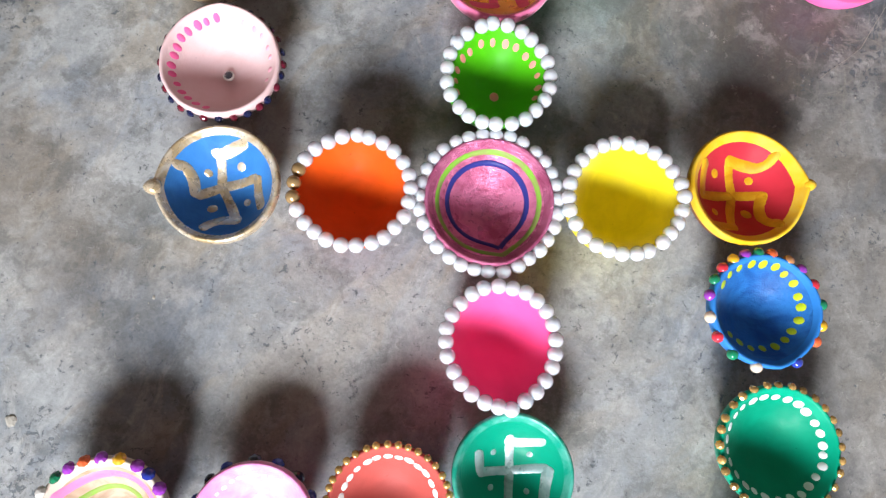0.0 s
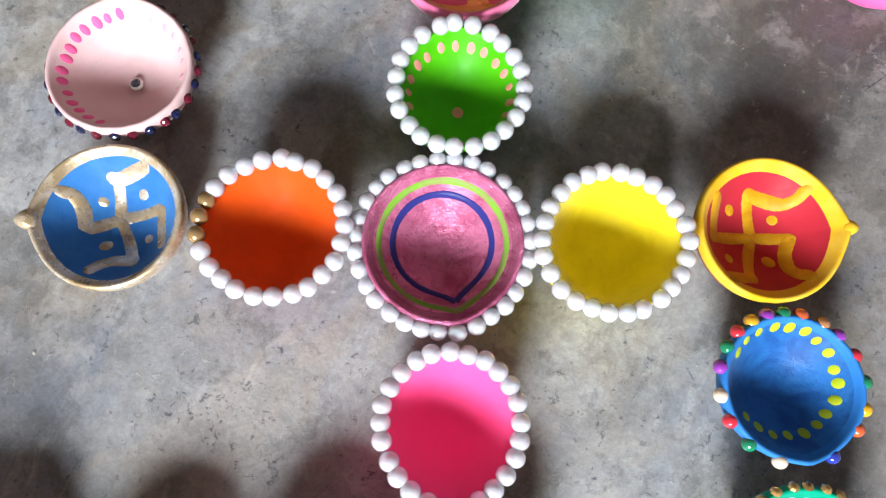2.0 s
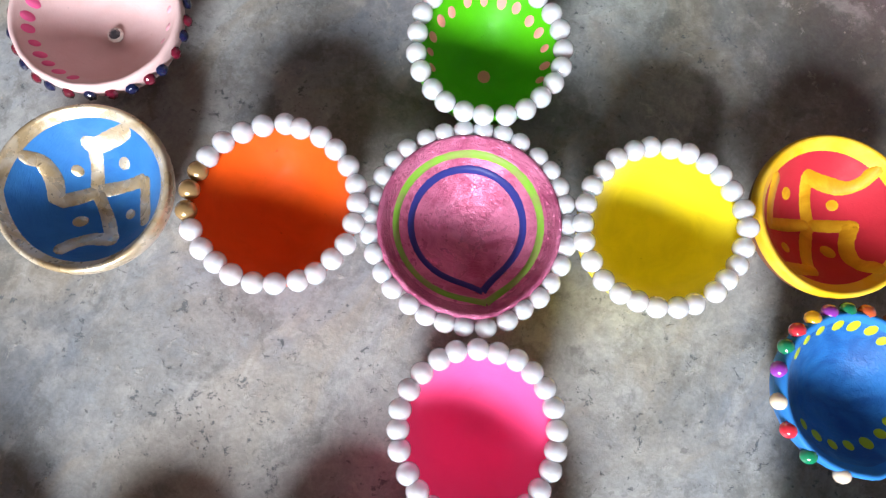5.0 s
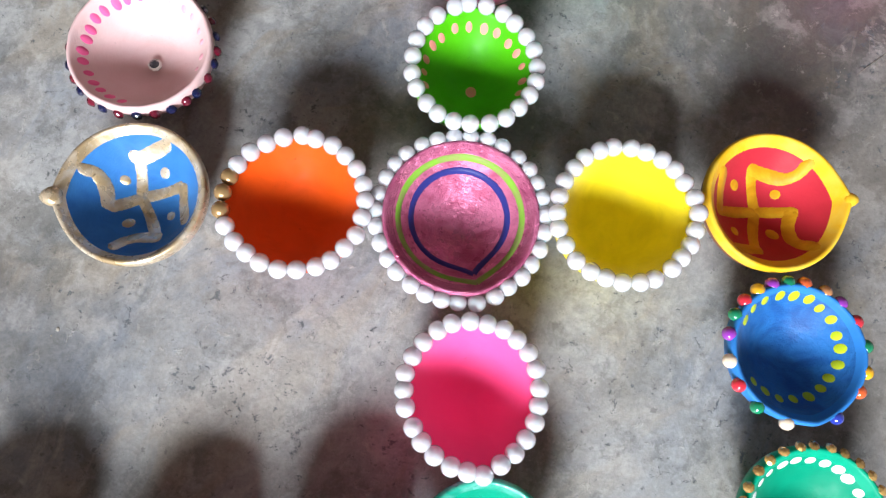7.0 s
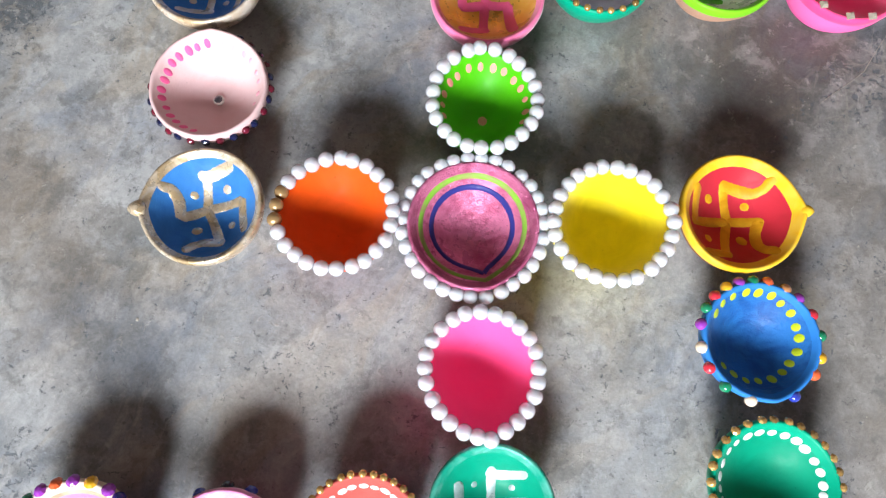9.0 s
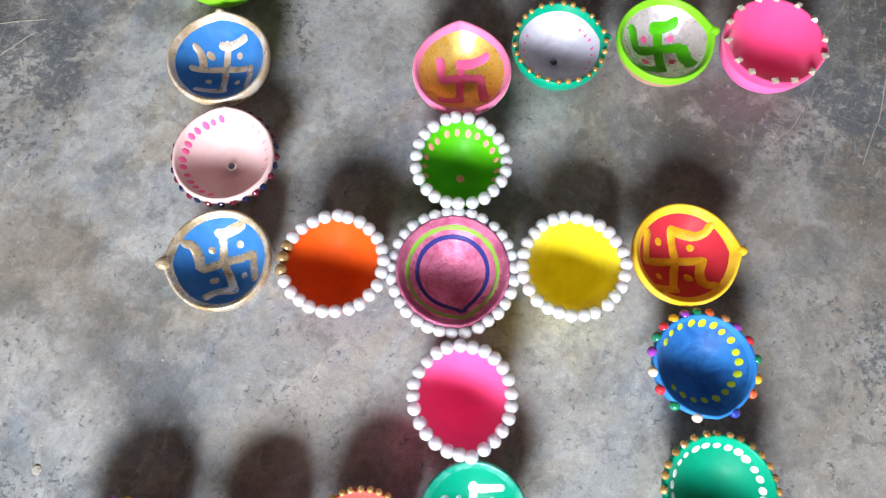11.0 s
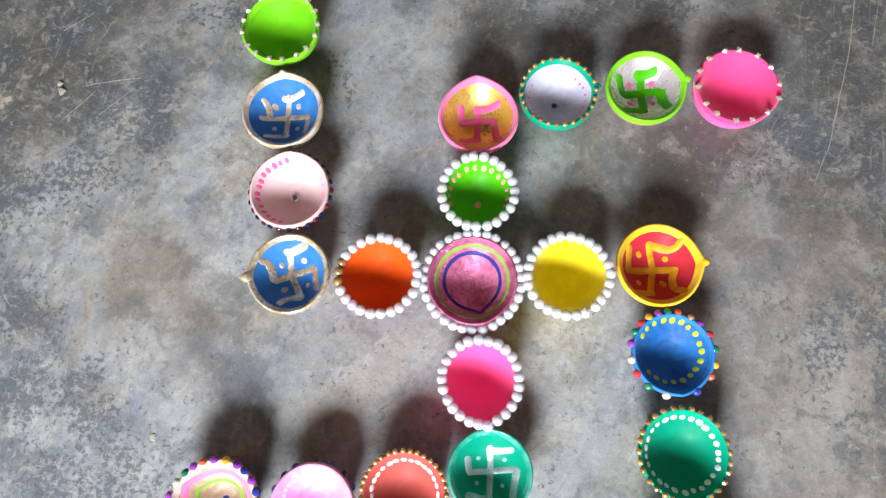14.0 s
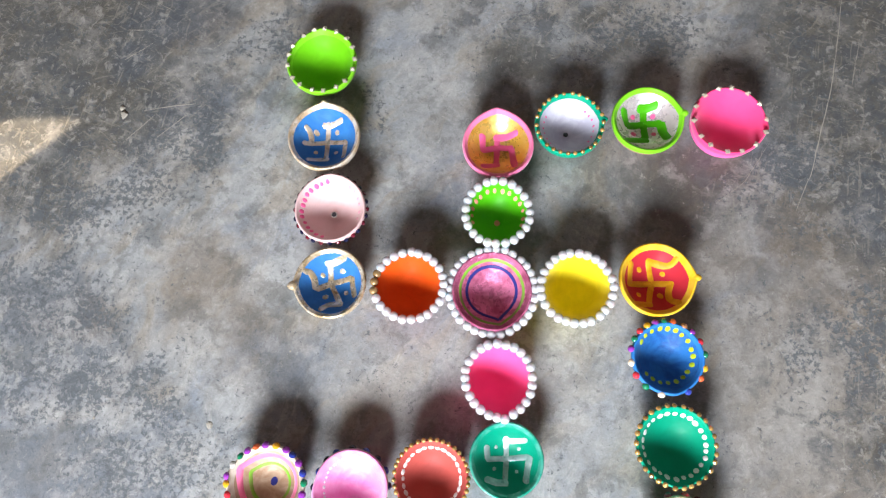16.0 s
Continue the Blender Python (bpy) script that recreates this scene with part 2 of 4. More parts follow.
    crust = cut(calc(ns, ls, "ADD", crust_n, calc(ns, ls, "MULTIPLY", both, 0.045)), 0.600, 0.66)
    base = over(base, crust, 0.42, (0.46, 0.445, 0.40))
    # fine scratches, most of them on the worn parts
    marks = None
    for turn, stretch, size, edge in ((0.75, 5, 230, 0.645), (-0.45, 7, 280, 0.66), (1.35, 9, 250, 0.65), (2.45, 5, 300, 0.66), (0.15, 6, 260, 0.66)):
        n = cut(fuzz(ns, ls, slant(ns, ls, turn, stretch, warp(ns, ls, plain, 40, 0.006, 2, 0.5)), size, 3, 0.5, 0.2), edge - 0.012, edge + 0.02)
        marks = n if marks is None else calc(ns, ls, "ADD", marks, n)
    marks = calc(ns, ls, "MULTIPLY", marks, calc(ns, ls, "ADD", calc(ns, ls, "MULTIPLY", worn, 0.85), 0.10))
    base = over(base, marks, 0.30, (0.38, 0.35, 0.28))
    # pinholes and grain
    grit = fuzz(ns, ls, plain, 620, 4, 0.72)
    pits = ramp(ns, ls, fuzz(ns, ls, plain, 260, 4, 0.6), [(0.315, 1), (0.345, 0)])
    base = over(base, pits, 0.45, (0.10, 0.10, 0.10))
    fleck = fuzz(ns, ls, plain, 130, 8, 0.72, 0.8)
    base = blend(ns, ls, 0.26, base, ramp(ns, ls, fleck, [(0.36, 0.22), (0.50, 0.50), (0.62, 0.74)]), "OVERLAY")
    base = blend(ns, ls, 0.15, base, ramp(ns, ls, grit, [(0.32, 0.20), (0.68, 0.82)]), "OVERLAY")
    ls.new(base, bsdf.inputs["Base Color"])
    ls.new(ramp(ns, ls, cloud, [(0.3, 0.46), (0.7, 0.68)]), bsdf.inputs["Roughness"])
    bsdf.inputs["Specular IOR Level"].default_value = 0.35
    h = calc(ns, ls, "ADD", calc(ns, ls, "MULTIPLY", grit, 0.09), calc(ns, ls, "MULTIPLY", chip_big, 0.5))
    h = calc(ns, ls, "ADD", h, calc(ns, ls, "MULTIPLY", crust, 0.10))
    h = calc(ns, ls, "SUBTRACT", h, calc(ns, ls, "MULTIPLY", chip, 0.16))
    bump(ns, ls, bsdf, h, 0.5, 0.0026)
    return m


def plaster(name, colour):
    m, ns, ls, bsdf = nodes_of(name)
    vec = coords(ns, ls)
    n = ramp(ns, ls, fuzz(ns, ls, vec, 4, 6, 0.6), [(0.3, tuple(c * 0.75 for c in colour)), (0.7, colour)])
    ls.new(n, bsdf.inputs["Base Color"])
    bsdf.inputs["Roughness"].default_value = 0.85
    bump(ns, ls, bsdf, fuzz(ns, ls, vec, 60, 5), 0.3, 0.004)
    return m


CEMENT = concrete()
WALL = plaster("limewash", (0.24, 0.175, 0.135))
CEIL = plaster("ceiling_wash", (0.22, 0.165, 0.135))

PEARL = shiny("pearl_white", (0.87, 0.875, 0.94), 0.15, trans=0.30, coat=1.0, vary=0.05, glow=0.9)
PEARL_GOLD = shiny("pearl_gold", (0.44, 0.28, 0.12), 0.26, metal=0.4, coat=0.4)
HOLE = shiny("bead_hole", (0.12, 0.11, 0.11), 0.6)
GOLD_BEAD = shiny("gold_bead", (0.64, 0.40, 0.13), 0.2, metal=0.6, coat=0.6, vary=0.4)
SILVER = shiny("silver_stud", (0.70, 0.63, 0.50), 0.22, metal=0.5, coat=0.6, vary=0.15)
GEM = {
    "red": shiny("gem_red", (0.62, 0.03, 0.05), 0.1, coat=0.8),
    "orange": shiny("gem_orange", (0.75, 0.13, 0.04), 0.1, coat=0.8),
    "amber": shiny("gem_amber", (0.80, 0.42, 0.02), 0.12, coat=0.8),
    "brown": shiny("gem_topaz", (0.45, 0.20, 0.08), 0.12, coat=0.8),
    "purple": shiny("gem_purple", (0.32, 0.05, 0.45), 0.1, coat=0.8),
    "blue": shiny("gem_blue", (0.03, 0.05, 0.35), 0.1, coat=0.8),
    "navy": shiny("gem_navy", (0.008, 0.012, 0.050), 0.1, coat=0.8),
    "wine": shiny("gem_wine", (0.120, 0.008, 0.022), 0.1, coat=0.8),
    "green": shiny("gem_green", (0.01, 0.22, 0.10), 0.1, coat=0.8),
    "clear": shiny("gem_clear", (0.75, 0.72, 0.66), 0.08, coat=0.8),
    "cream": shiny("pearl_cream", (0.80, 0.66, 0.50), 0.25, coat=0.5),
    "dark": shiny("gem_dark", (0.05, 0.05, 0.06), 0.08, coat=0.8),
}


# ---- mesh helpers ----
def mesh_of(name, verts, faces, mats, smooth=True, slots=None):
    me = bpy.data.meshes.new(name)
    me.from_pydata([tuple(v) for v in verts], [], faces)
    for mt in mats:
        me.materials.append(mt)
    me.polygons.foreach_set("use_smooth", [smooth] * len(faces))
    if slots:
        me.polygons.foreach_set("material_index", slots)
    me.update()
    return me


def part(name, me, parent, m=None, label=""):
    ob = new(name, me)
    ob.parent = parent
    if m is not None:
        ob.matrix_local = m
    return tagged(ob, label)


def box_mesh(name, x0, x1, y0, y1, z0, z1, mat):
    v = [(x, y, z) for z in (z0, z1) for y in (y0, y1) for x in (x0, x1)]
    f = [(0, 2, 3, 1), (4, 5, 7, 6), (0, 1, 5, 4), (2, 6, 7, 3), (0, 4, 6, 2), (1, 3, 7, 5)]
    return mesh_of(name, v, f, [mat], False)


def ball(name, r, mat, flat=1.0, seg=18, rings=10):
    v, f = [(0, 0, r * flat)], []
    for i in range(1, rings):
        a = math.pi * i / rings
        v += [(r * math.sin(a) * math.cos(2 * math.pi * j / seg), r * math.sin(a) * math.sin(2 * math.pi * j / seg), r * flat * math.cos(a)) for j in range(seg)]
    v.append((0, 0, -r * flat))
    for j in range(seg):
        k = (j + 1) % seg
        f.append((0, 1 + j, 1 + k))
        for i in range(rings - 2):
            f.append((1 + i * seg + j, 1 + (i + 1) * seg + j, 1 + (i + 1) * seg + k, 1 + i * seg + k))
        f.append((1 + (rings - 2) * seg + j, len(v) - 1, 1 + (rings - 2) * seg + k))
    return mesh_of(name, v, f, [mat])


def stone(name, r, mat, sides=8, high=0.62):
    """A faceted rhinestone: flat girdle, sloped crown, small table on top."""
    v, f = [], []
    for rad, z in ((r * 0.9, -r * 0.15), (r, r * 0.12), (r * 0.62, r * high * 0.82), (r * 0.34, r * high)):
        v += [(rad * math.cos(2 * math.pi * (j + 0.5) / sides), rad * math.sin(2 * math.pi * (j + 0.5) / sides), z) for j in range(sides)]
    for i in range(3):
        for j in range(sides):
            k = (j + 1) % sides
            f.append((i * sides + j, i * sides + k, (i + 1) * sides + k, (i + 1) * sides + j))
    f += [tuple(range(3 * sides, 4 * sides)), tuple(reversed(range(sides)))]
    return mesh_of(name, v, f, [mat], False)


# ---- setting ----
# walls and ceiling are out of view, added to block sky and bounce light
WX0, WX1, WY0, WY1, TOP = -1.25, 1.5, -1.60, 1.9, 2.3


def floor_sheet():
    n, verts, faces = 120, [], []
    xs = np.linspace(WX0 - 0.1, WX1 + 0.6, n)
    ys = np.linspace(WY0 - 0.2, WY1 + 0.1, n)
    for y in ys:
        for x in xs:
            z = 0.0010 * noise.noise(Vector((x * 5, y * 5, 0.3))) + 0.0004 * noise.noise(Vector((x * 24, y * 24, 2.0)))
            verts.append((x, y, z - 0.0012))
    for j in range(n - 1):
        for i in range(n - 1):
            faces.append((j * n + i, j * n + i + 1, (j + 1) * n + i + 1, (j + 1) * n + i))
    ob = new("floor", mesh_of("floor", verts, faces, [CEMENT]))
    return tagged(ob, "worn grey cement floor with stains, flaked patches, scratches and shade tinted in at the borders", "floor", kind="structure")


floor_sheet()


def plate_with_hole(name, outer, hole, thick, to_world, mat):
    """A wall slab with one hole through it; outer and hole are (u, v) loops of four points, both counter-clockwise."""
    v = [to_world(u, w, d) for d in (0, thick) for loop in (outer, hole) for u, w in loop]
    f = []
    for j in range(4):
        k = (j + 1) % 4
        f += [(j, k, 4 + k, 4 + j), (8 + k, 8 + j, 12 + j, 12 + k), (4 + j, 4 + k, 12 + k, 12 + j), (k, j, 8 + j, 8 + k)]
    return mesh_of(name, v, f, [mat], False)


def rect(u0, u1, v0, v1):
    return [(u0, v0), (u1, v0), (u1, v1), (u0, v1)]


# south wall with the small window that lights the floor
south = plate_with_hole("wall_south", rect(WX0, WX1, -0.05, TOP), rect(WIN.x - WIN_W / 2 - 0.01, WIN.x + WIN_W / 2 + 0.01, WIN.z - WIN_H / 2 - 0.02, WIN.z + WIN_H / 2 + 0.02),
                        0.12, lambda u, w, d: (u, WIN.y - 0.02 - d, w), WALL)
tagged(new("wall_south", south), "limewashed wall with a small open window", "wall", kind="structure")
# unseen east wall, with an opening made for the added fill lamp
east = plate_with_hole("wall_east", rect(WY0, WY1, -0.05, TOP), rect(FILL_Y - 0.42, FILL_Y + 0.42, 0.06, 2.03), 0.12, lambda u, w, d: (WX1 + d, u, w), WALL)
tagged(new("wall_east", east), "unseen limewashed wall with an opening for the added fill light", "wall", kind="structure")
# unseen west wall of thin sheet, its gap cut to shape the sun patch
PATCH = [(-0.560, 0.070), (-0.420, 0.188), (-0.50, 0.190), (-0.66, 0.168)]
gap = []
for px, py in PATCH:
    k = (WX0 - px) / SUN_DIR.x
    gap.append((py + SUN_DIR.y * k, SUN_DIR.z * k))
gap = sorted(gap, key=lambda p: math.atan2(p[1] - sum(q[1] for q in gap) / 4, p[0] - sum(q[0] for q in gap) / 4))
west = plate_with_hole("wall_west", rect(WY0, WY1, -0.05, TOP), gap, 0.004, lambda u, w, d: (WX0 - d, u, w), WALL)
tagged(new("wall_west", west), "thin unseen wall sheet with a narrow gap shaping the sun patch", "wall", kind="structure")
tagged(new("wall_north", box_mesh("wall_north", WX0, WX1, WY1, WY1 + 0.12, -0.05, TOP, WALL)), "plain limewashed wall, unseen, added to enclose the light", "wall", kind="structure")
tagged(new("ceiling", box_mesh("ceiling", WX0 - 0.1, WX1 + 0.12, WY0 - 0.1, WY1 + 0.12, TOP, TOP + 0.1, CEIL)), "plain limewashed ceiling, unseen, added to enclose the light", "ceiling", kind="structure")


# ---- painted clay lamps ----
class Bowl:
    """The shape of one hand-made clay lamp: a round bowl with a pinched spout. rho runs from 0 in the middle to 1 at the lip."""

    def __init__(self, R, spout, seed, H=0.030, pull=0.10, wall=0.0029, sharp=0.13, deep=2.4, ragged=0.0, low=0.0098, stout=False, upright=False):
        self.R, self.H, self.spout, self.pull, self.wall, self.sharp, self.deep = R, H, radians(spout), pull, wall, sharp, deep
        rnd = random.Random(seed)
        self.wob = [(k, rnd.uniform(-1, 1) * 0.010 / k, rnd.uniform(0, 6.28)) for k in (2, 3, 5)]
        self.wob += [(k, ragged, rnd.uniform(0, 6.28)) for k in (11, 17, 23)]
        self.floor_z, self.stout, self.upright = low, stout, upright

    def grow(self, th):
        d = (th - self.spout + math.pi) % (2 * math.pi) - math.pi
        g = math.exp(-abs(d) / self.sharp) * 0.7 + math.exp(-(d / (self.sharp * 2.5)) ** 2) * 0.3
        return 1 + self.pull * g + sum(a * math.cos(k * th + p) for k, a, p in self.wob)

    def lift(self, th):
        d = (th - self.spout + math.pi) % (2 * math.pi) - math.pi
        return 0.0016 * math.exp(-(d / 0.3) ** 2) + 0.0007 * math.cos(2 * th + self.wob[0][2])

    def ring(self, r, z, th, w=None):
        w = min(max(z / self.H, 0), 1) ** 1.5 if w is None else w
        k = 1 + (self.grow(th) - 1) * w
        return Vector((r * k * math.cos(th), r * k * math.sin(th), z + self.lift(th) * w))

    def inside(self, rho, th):
        Ri, top = self.R - self.wall, self.H - 0.0012
        return self.ring(Ri * rho * (1 - 0.05 * (1 - rho)), self.floor_z + (top - self.floor_z) * rho ** self.deep, th, rho ** 6 * (top / self.H) ** 1.5)

    def at(self, u, v, up=0.0004):
        """A point of the inner surface under the plan place (u, v) in units of the inner radius, raised a little."""
        rho, th = min(math.hypot(u, v), 1.0), math.atan2(v, u)
        return self.inside(rho, th) + self.normal(rho, th) * up

    def normal(self, rho, th):
        rho = min(max(rho, 0.02), 0.98)
        a = self.inside(rho + 0.02, th) - self.inside(rho - 0.02, th)
        b = self.inside(rho, th + 0.02) - self.inside(rho, th - 0.02)
        return a.cross(b).normalized()

    def profiles(self):
        R, H, w = self.R, self.H, self.wall
        outer = [(0.0, 0.0), (R * 0.52, 0.0), (R * 0.56, 0.0008), (R * 0.63, H * 0.10), (R * 0.75, H * 0.27), (R * 0.86, H * 0.46), (R * 0.95, H * 0.65), (R * 0.99, H * 0.80)]
        if self.stout:
            outer = [(0.0, 0.0), (R * 0.62, 0.0), (R * 0.66, 0.0008), (R * 0.75, H * 0.14), (R * 0.85, H * 0.30), (R * 0.92, H * 0.46), (R * 0.97, H * 0.65), (R * 0.99, H * 0.80)]
        if self.upright:
            outer = [(0.0, 0.0), (R * 0.80, 0.0), (R * 0.84, 0.0008), (R * 0.89, H * 0.10), (R * 0.94, H * 0.26), (R * 0.97, H * 0.45), (R * 0.985, H * 0.65), (R * 0.99, H * 0.80)]
        rim = [(R * 0.99, H * 0.80), (R, H * 0.87), (R * 0.995, H * 0.945), (R - w * 0.22, H * 0.985), (R - w * 0.5, H), (R - w * 0.8, H - 0.0004), (R - w, H - 0.0012)]
        return outer, rim

    def mesh_round(self, name, prof, mat, seg=96):
        v, f = [], []
        for r, z in prof:
            v += [self.ring(max(r, 1e-5), z, 2 * math.pi * j / seg) for j in range(seg)]
        for i in range(len(prof) - 1):
            for j in range(seg):
                k = (j + 1) % seg
                f.append((i * seg + j, i * seg + k, (i + 1) * seg + k, (i + 1) * seg + j))
        return mesh_of(name, v, f, [mat])

    def mesh_inside(self, name, rho0, rho1, mat, seg=96, steps=22):
        v, f = [], []
        for i in range(steps + 1):
            rho = rho1 + (rho0 - rho1) * i / steps
            v += [self.inside(max(rho, 1e-4), 2 * math.pi * j / seg) for j in range(seg)]
        for i in range(steps):
            for j in range(seg):
                k = (j + 1) % seg
                f.append((i * seg + j, i * seg + k, (i + 1) * seg + k, (i + 1) * seg + j))
        return mesh_of(name, v, f, [mat])


def strokes(bowl, lines, width, thick=0.00005, rnd=None):
    """Brush strokes laid on the inside of a bowl: each line is a list of (u, v) places, drawn as a thin film of paint of uneven width with rounded ends."""
    v, f = [], []
    rnd = rnd or random.Random(1)
    for line in lines:
        thick += 0.000012
        pts = []
        for (u0, v0), (u1, v1) in zip(line, line[1:]):
            n = max(2, int(math.hypot(u1 - u0, v1 - v0) / 0.03))
            pts += [(u0 + (u1 - u0) * i / n, v0 + (v1 - v0) * i / n) for i in range(n)]
        pts.append(line[-1])
        for _ in range(5):
            pts = [pts[0]] + [tuple((a[c] + 2 * b[c] + d[c]) / 4 for c in (0, 1)) for a, b, d in zip(pts, pts[1:], pts[2:])] + [pts[-1]]
        run = [0.0]
        for a, b in zip(pts, pts[1:]):
            run.append(run[-1] + math.hypot(b[0] - a[0], b[1] - a[1]))
        start, ph, cap = len(v), rnd.uniform(0, 6), width * 0.45
        shut = math.hypot(pts[0][0] - pts[-1][0], pts[0][1] - pts[-1][1]) < 0.05
        for i, (x, y) in enumerate(pts):
            a, b = pts[max(i - 1, 0)], pts[min(i + 1, len(pts) - 1)]
            dx, dy = b[0] - a[0], b[1] - a[1]
            ln = math.hypot(dx, dy) or 1
            near = 1.0 if shut else min(1.0, (min(run[i], run[-1] - run[i]) + 0.004) / cap)
            w = width * math.sqrt(1 - (1 - near) ** 2) * (0.5 + 0.025 * math.sin(i * 0.3 + ph) + 0.012 * math.sin(i * 1.7 + 2 * ph) + 0.012 * rnd.uniform(-1, 1))
            nx, ny = -dy / ln * w, dx / ln * w
            v += [bowl.at(x + nx, y + ny, -0.00008), bowl.at(x + nx * 0.94, y + ny * 0.94, thick), bowl.at(x, y, thick * 1.1),
                  bowl.at(x - nx * 0.94, y - ny * 0.94, thick), bowl.at(x - nx, y - ny, -0.00008)]
        for i in range(len(pts) - 1):
            for c in range(4):
                p = start + i * 5 + c
                f.append((p, p + 5, p + 6, p + 1))
    return v, f


def blob(bowl, u, v, r, long=1.0, turn=0.0, up=0.00009, seg=16):
    """One painted dot on the inside of a bowl, low in the middle, feathered into the surface at its edge."""
    vs = [bowl.at(u, v, up)]
    for k, (s, h) in enumerate(((0.9, up * 0.9), (1.0, -0.00008))):
        for j in range(seg):
            a = 2 * math.pi * j / seg
            x, y = r * s * long * math.cos(a), r * s * math.sin(a)
            vs.append(bowl.at(u + x * math.cos(turn) - y * math.sin(turn), v + x * math.sin(turn) + y * math.cos(turn), h))
    fs = [(0, 1 + j, 1 + (j + 1) % seg) for j in range(seg)]
    fs += [(1 + j, 1 + seg + j, 1 + seg + (j + 1) % seg, 1 + (j + 1) % seg) for j in range(seg)]
    return vs, fs


def lamp_thing(x, y, bowl, outside, lip, inner, label, edge=0.90):
    """One clay lamp: bowl, painted rim and painted inside, under an Empty at its base."""
    base = tagged(new("clay_lamp"), label, "clay lamp", "painted clay lamps on the floor")
    base.location = (x, y, 0.0)
    base.empty_display_size = 0.02
    o, r = bowl.profiles()
    part("bowl", bowl.mesh_round("bowl", o, outside), base)
    part("rim", bowl.mesh_round("rim", r, lip), base)
    if edge < 1:
        part("rim_band", bowl.mesh_inside("rim_band", edge, 1.0, lip, steps=3), base)
    part("painted_inside", bowl.mesh_inside("painted_inside", 0.0, edge, inner), base)
    return base


def nub(base, bowl, mat, long=1.6, r=0.0034):
    """A small lump of clay pinched on at the spout, narrowing outwards."""
    me = ball("spout", r, mat)
    for vert in me.vertices:
        k = vert.co.x / r
        wide = 1.0 - 0.30 * max(k, 0) + 0.35 * max(-k, 0)
        vert.co = (vert.co.x * long * 0.78, vert.co.y * wide * 1.05, vert.co.z * (0.9 - 0.2 * max(k, 0)))
    p = bowl.ring(bowl.R - 0.0004, bowl.H * 0.94, bowl.spout)
    part("spout", me, base, Matrix.Translation(p) @ Matrix.Rotation(bowl.spout, 4, "Z"))


def symbol(base, bowl, lines, dots, width, mat, dot_mat=None, dot_r=0.075, seed=1):
    rnd = random.Random(seed)
    for rank, line in enumerate(lines):
        v, f = strokes(bowl, [line], width, 0.00005 + 0.000012 * rank, rnd)
        part("painted_stroke", mesh_of("painted_stroke", v, f, [mat]), base)
    for u, w in dots:
        v, f = blob(bowl, u, w, dot_r * rnd.uniform(0.9, 1.15), rnd.uniform(0.9, 1.25), rnd.uniform(0, 3))
        part("painted_dot", mesh_of("painted_dot", v, f, [dot_mat or mat]), base)


def dot_ring(base, bowl, rho, angles, r, mat, long=1.0, seed=1, off=(0, 0)):
    rnd = random.Random(seed)
    for a in angles:
        th = radians(a + rnd.uniform(-1.5, 1.5))
        q = rho + rnd.uniform(-0.012, 0.012)
        v, f = blob(bowl, q * math.cos(th) + off[0], q * math.sin(th) + off[1], r * rnd.uniform(0.85, 1.12), long * rnd.uniform(0.92, 1.1), th + math.pi / 2)
        part("painted_dot", mesh_of("painted_dot", v, f, [mat]), base)


def around(bowl, count, out, z, start=0.0, seed=1, jitter=0.12):
    """Evenly spread seats round the lip: places and angles, spaced by arc length."""
    n = 720
    pts = [bowl.ring(bowl.R + out, bowl.H, 2 * math.pi * i / n) for i in range(n + 1)]
    run = [0.0]
    for a, b in zip(pts, pts[1:]):
        run.append(run[-1] + (b - a).xy.length)
    rnd = random.Random(seed)
    for i in range(count):
        s = ((i + start + rnd.uniform(-jitter, jitter)) % count) / count * run[-1]
        j = min(range(n), key=lambda q: abs(run[q] - s))
        th = 2 * math.pi * j / n
        p = pts[j].copy()
        p.z += z
        yield i, th, p


def pearl_ring(base, bowl, count, ball_me, out=-0.0006, z=0.0022, gold=(), squash=1.0, start=0.0, seed=1, holes=False):
    rnd = random.Random(seed)
    for i, th, p in around(bowl, count, out, z, start, seed, 0.08):
        p = p + Vector((rnd.uniform(-1, 1), rnd.uniform(-1, 1), rnd.uniform(-1, 1))) * 0.0004
        turn = Matrix.Rotation(th, 4, "Z") @ Matrix.Rotation(rnd.uniform(-0.4, 0.4), 4, "Y") @ Matrix.Diagonal((squash, 1, rnd.uniform(0.95, 1.03), 1))
        q = part("pearl", GOLD_PEARL_ME if i in gold else ball_me, base, Matrix.Translation(p) @ turn, "gold-coloured pearl bead" if i in gold else "")
        if holes and rnd.random() < 0.45:
            part("bead_hole", HOLE_ME, q, Matrix.Translation((rnd.uniform(-0.0008, 0.0008), rnd.uniform(-0.0008, 0.0008), 0.0037)))


def gem_ring(base, bowl, meshes, count, out, z, tilt=0.0, seed=1, start=0.0, name="gem", angles=None, jitter=0.15):
    """Stones glued round the lip; tilt 0 faces up, 90 faces outwards."""
    rnd = random.Random(seed)
    if angles:
        seats = [(i, radians(a), bowl.ring(bowl.R + out, bowl.H, radians(a)) + Vector((0, 0, z))) for i, a in enumerate(angles)]
    else:
        seats = around(bowl, count, out, z, start, seed, jitter)
    for i, th, p in seats:
        me = meshes[i % len(meshes)]
        turn = Matrix.Rotation(th, 4, "Z") @ Matrix.Rotation(radians(tilt + rnd.uniform(-9, 9)), 4, "Y") @ Matrix.Rotation(rnd.uniform(0, 6.28), 4, "Z")
        part(name, me, base, Matrix.Translation(p) @ turn)


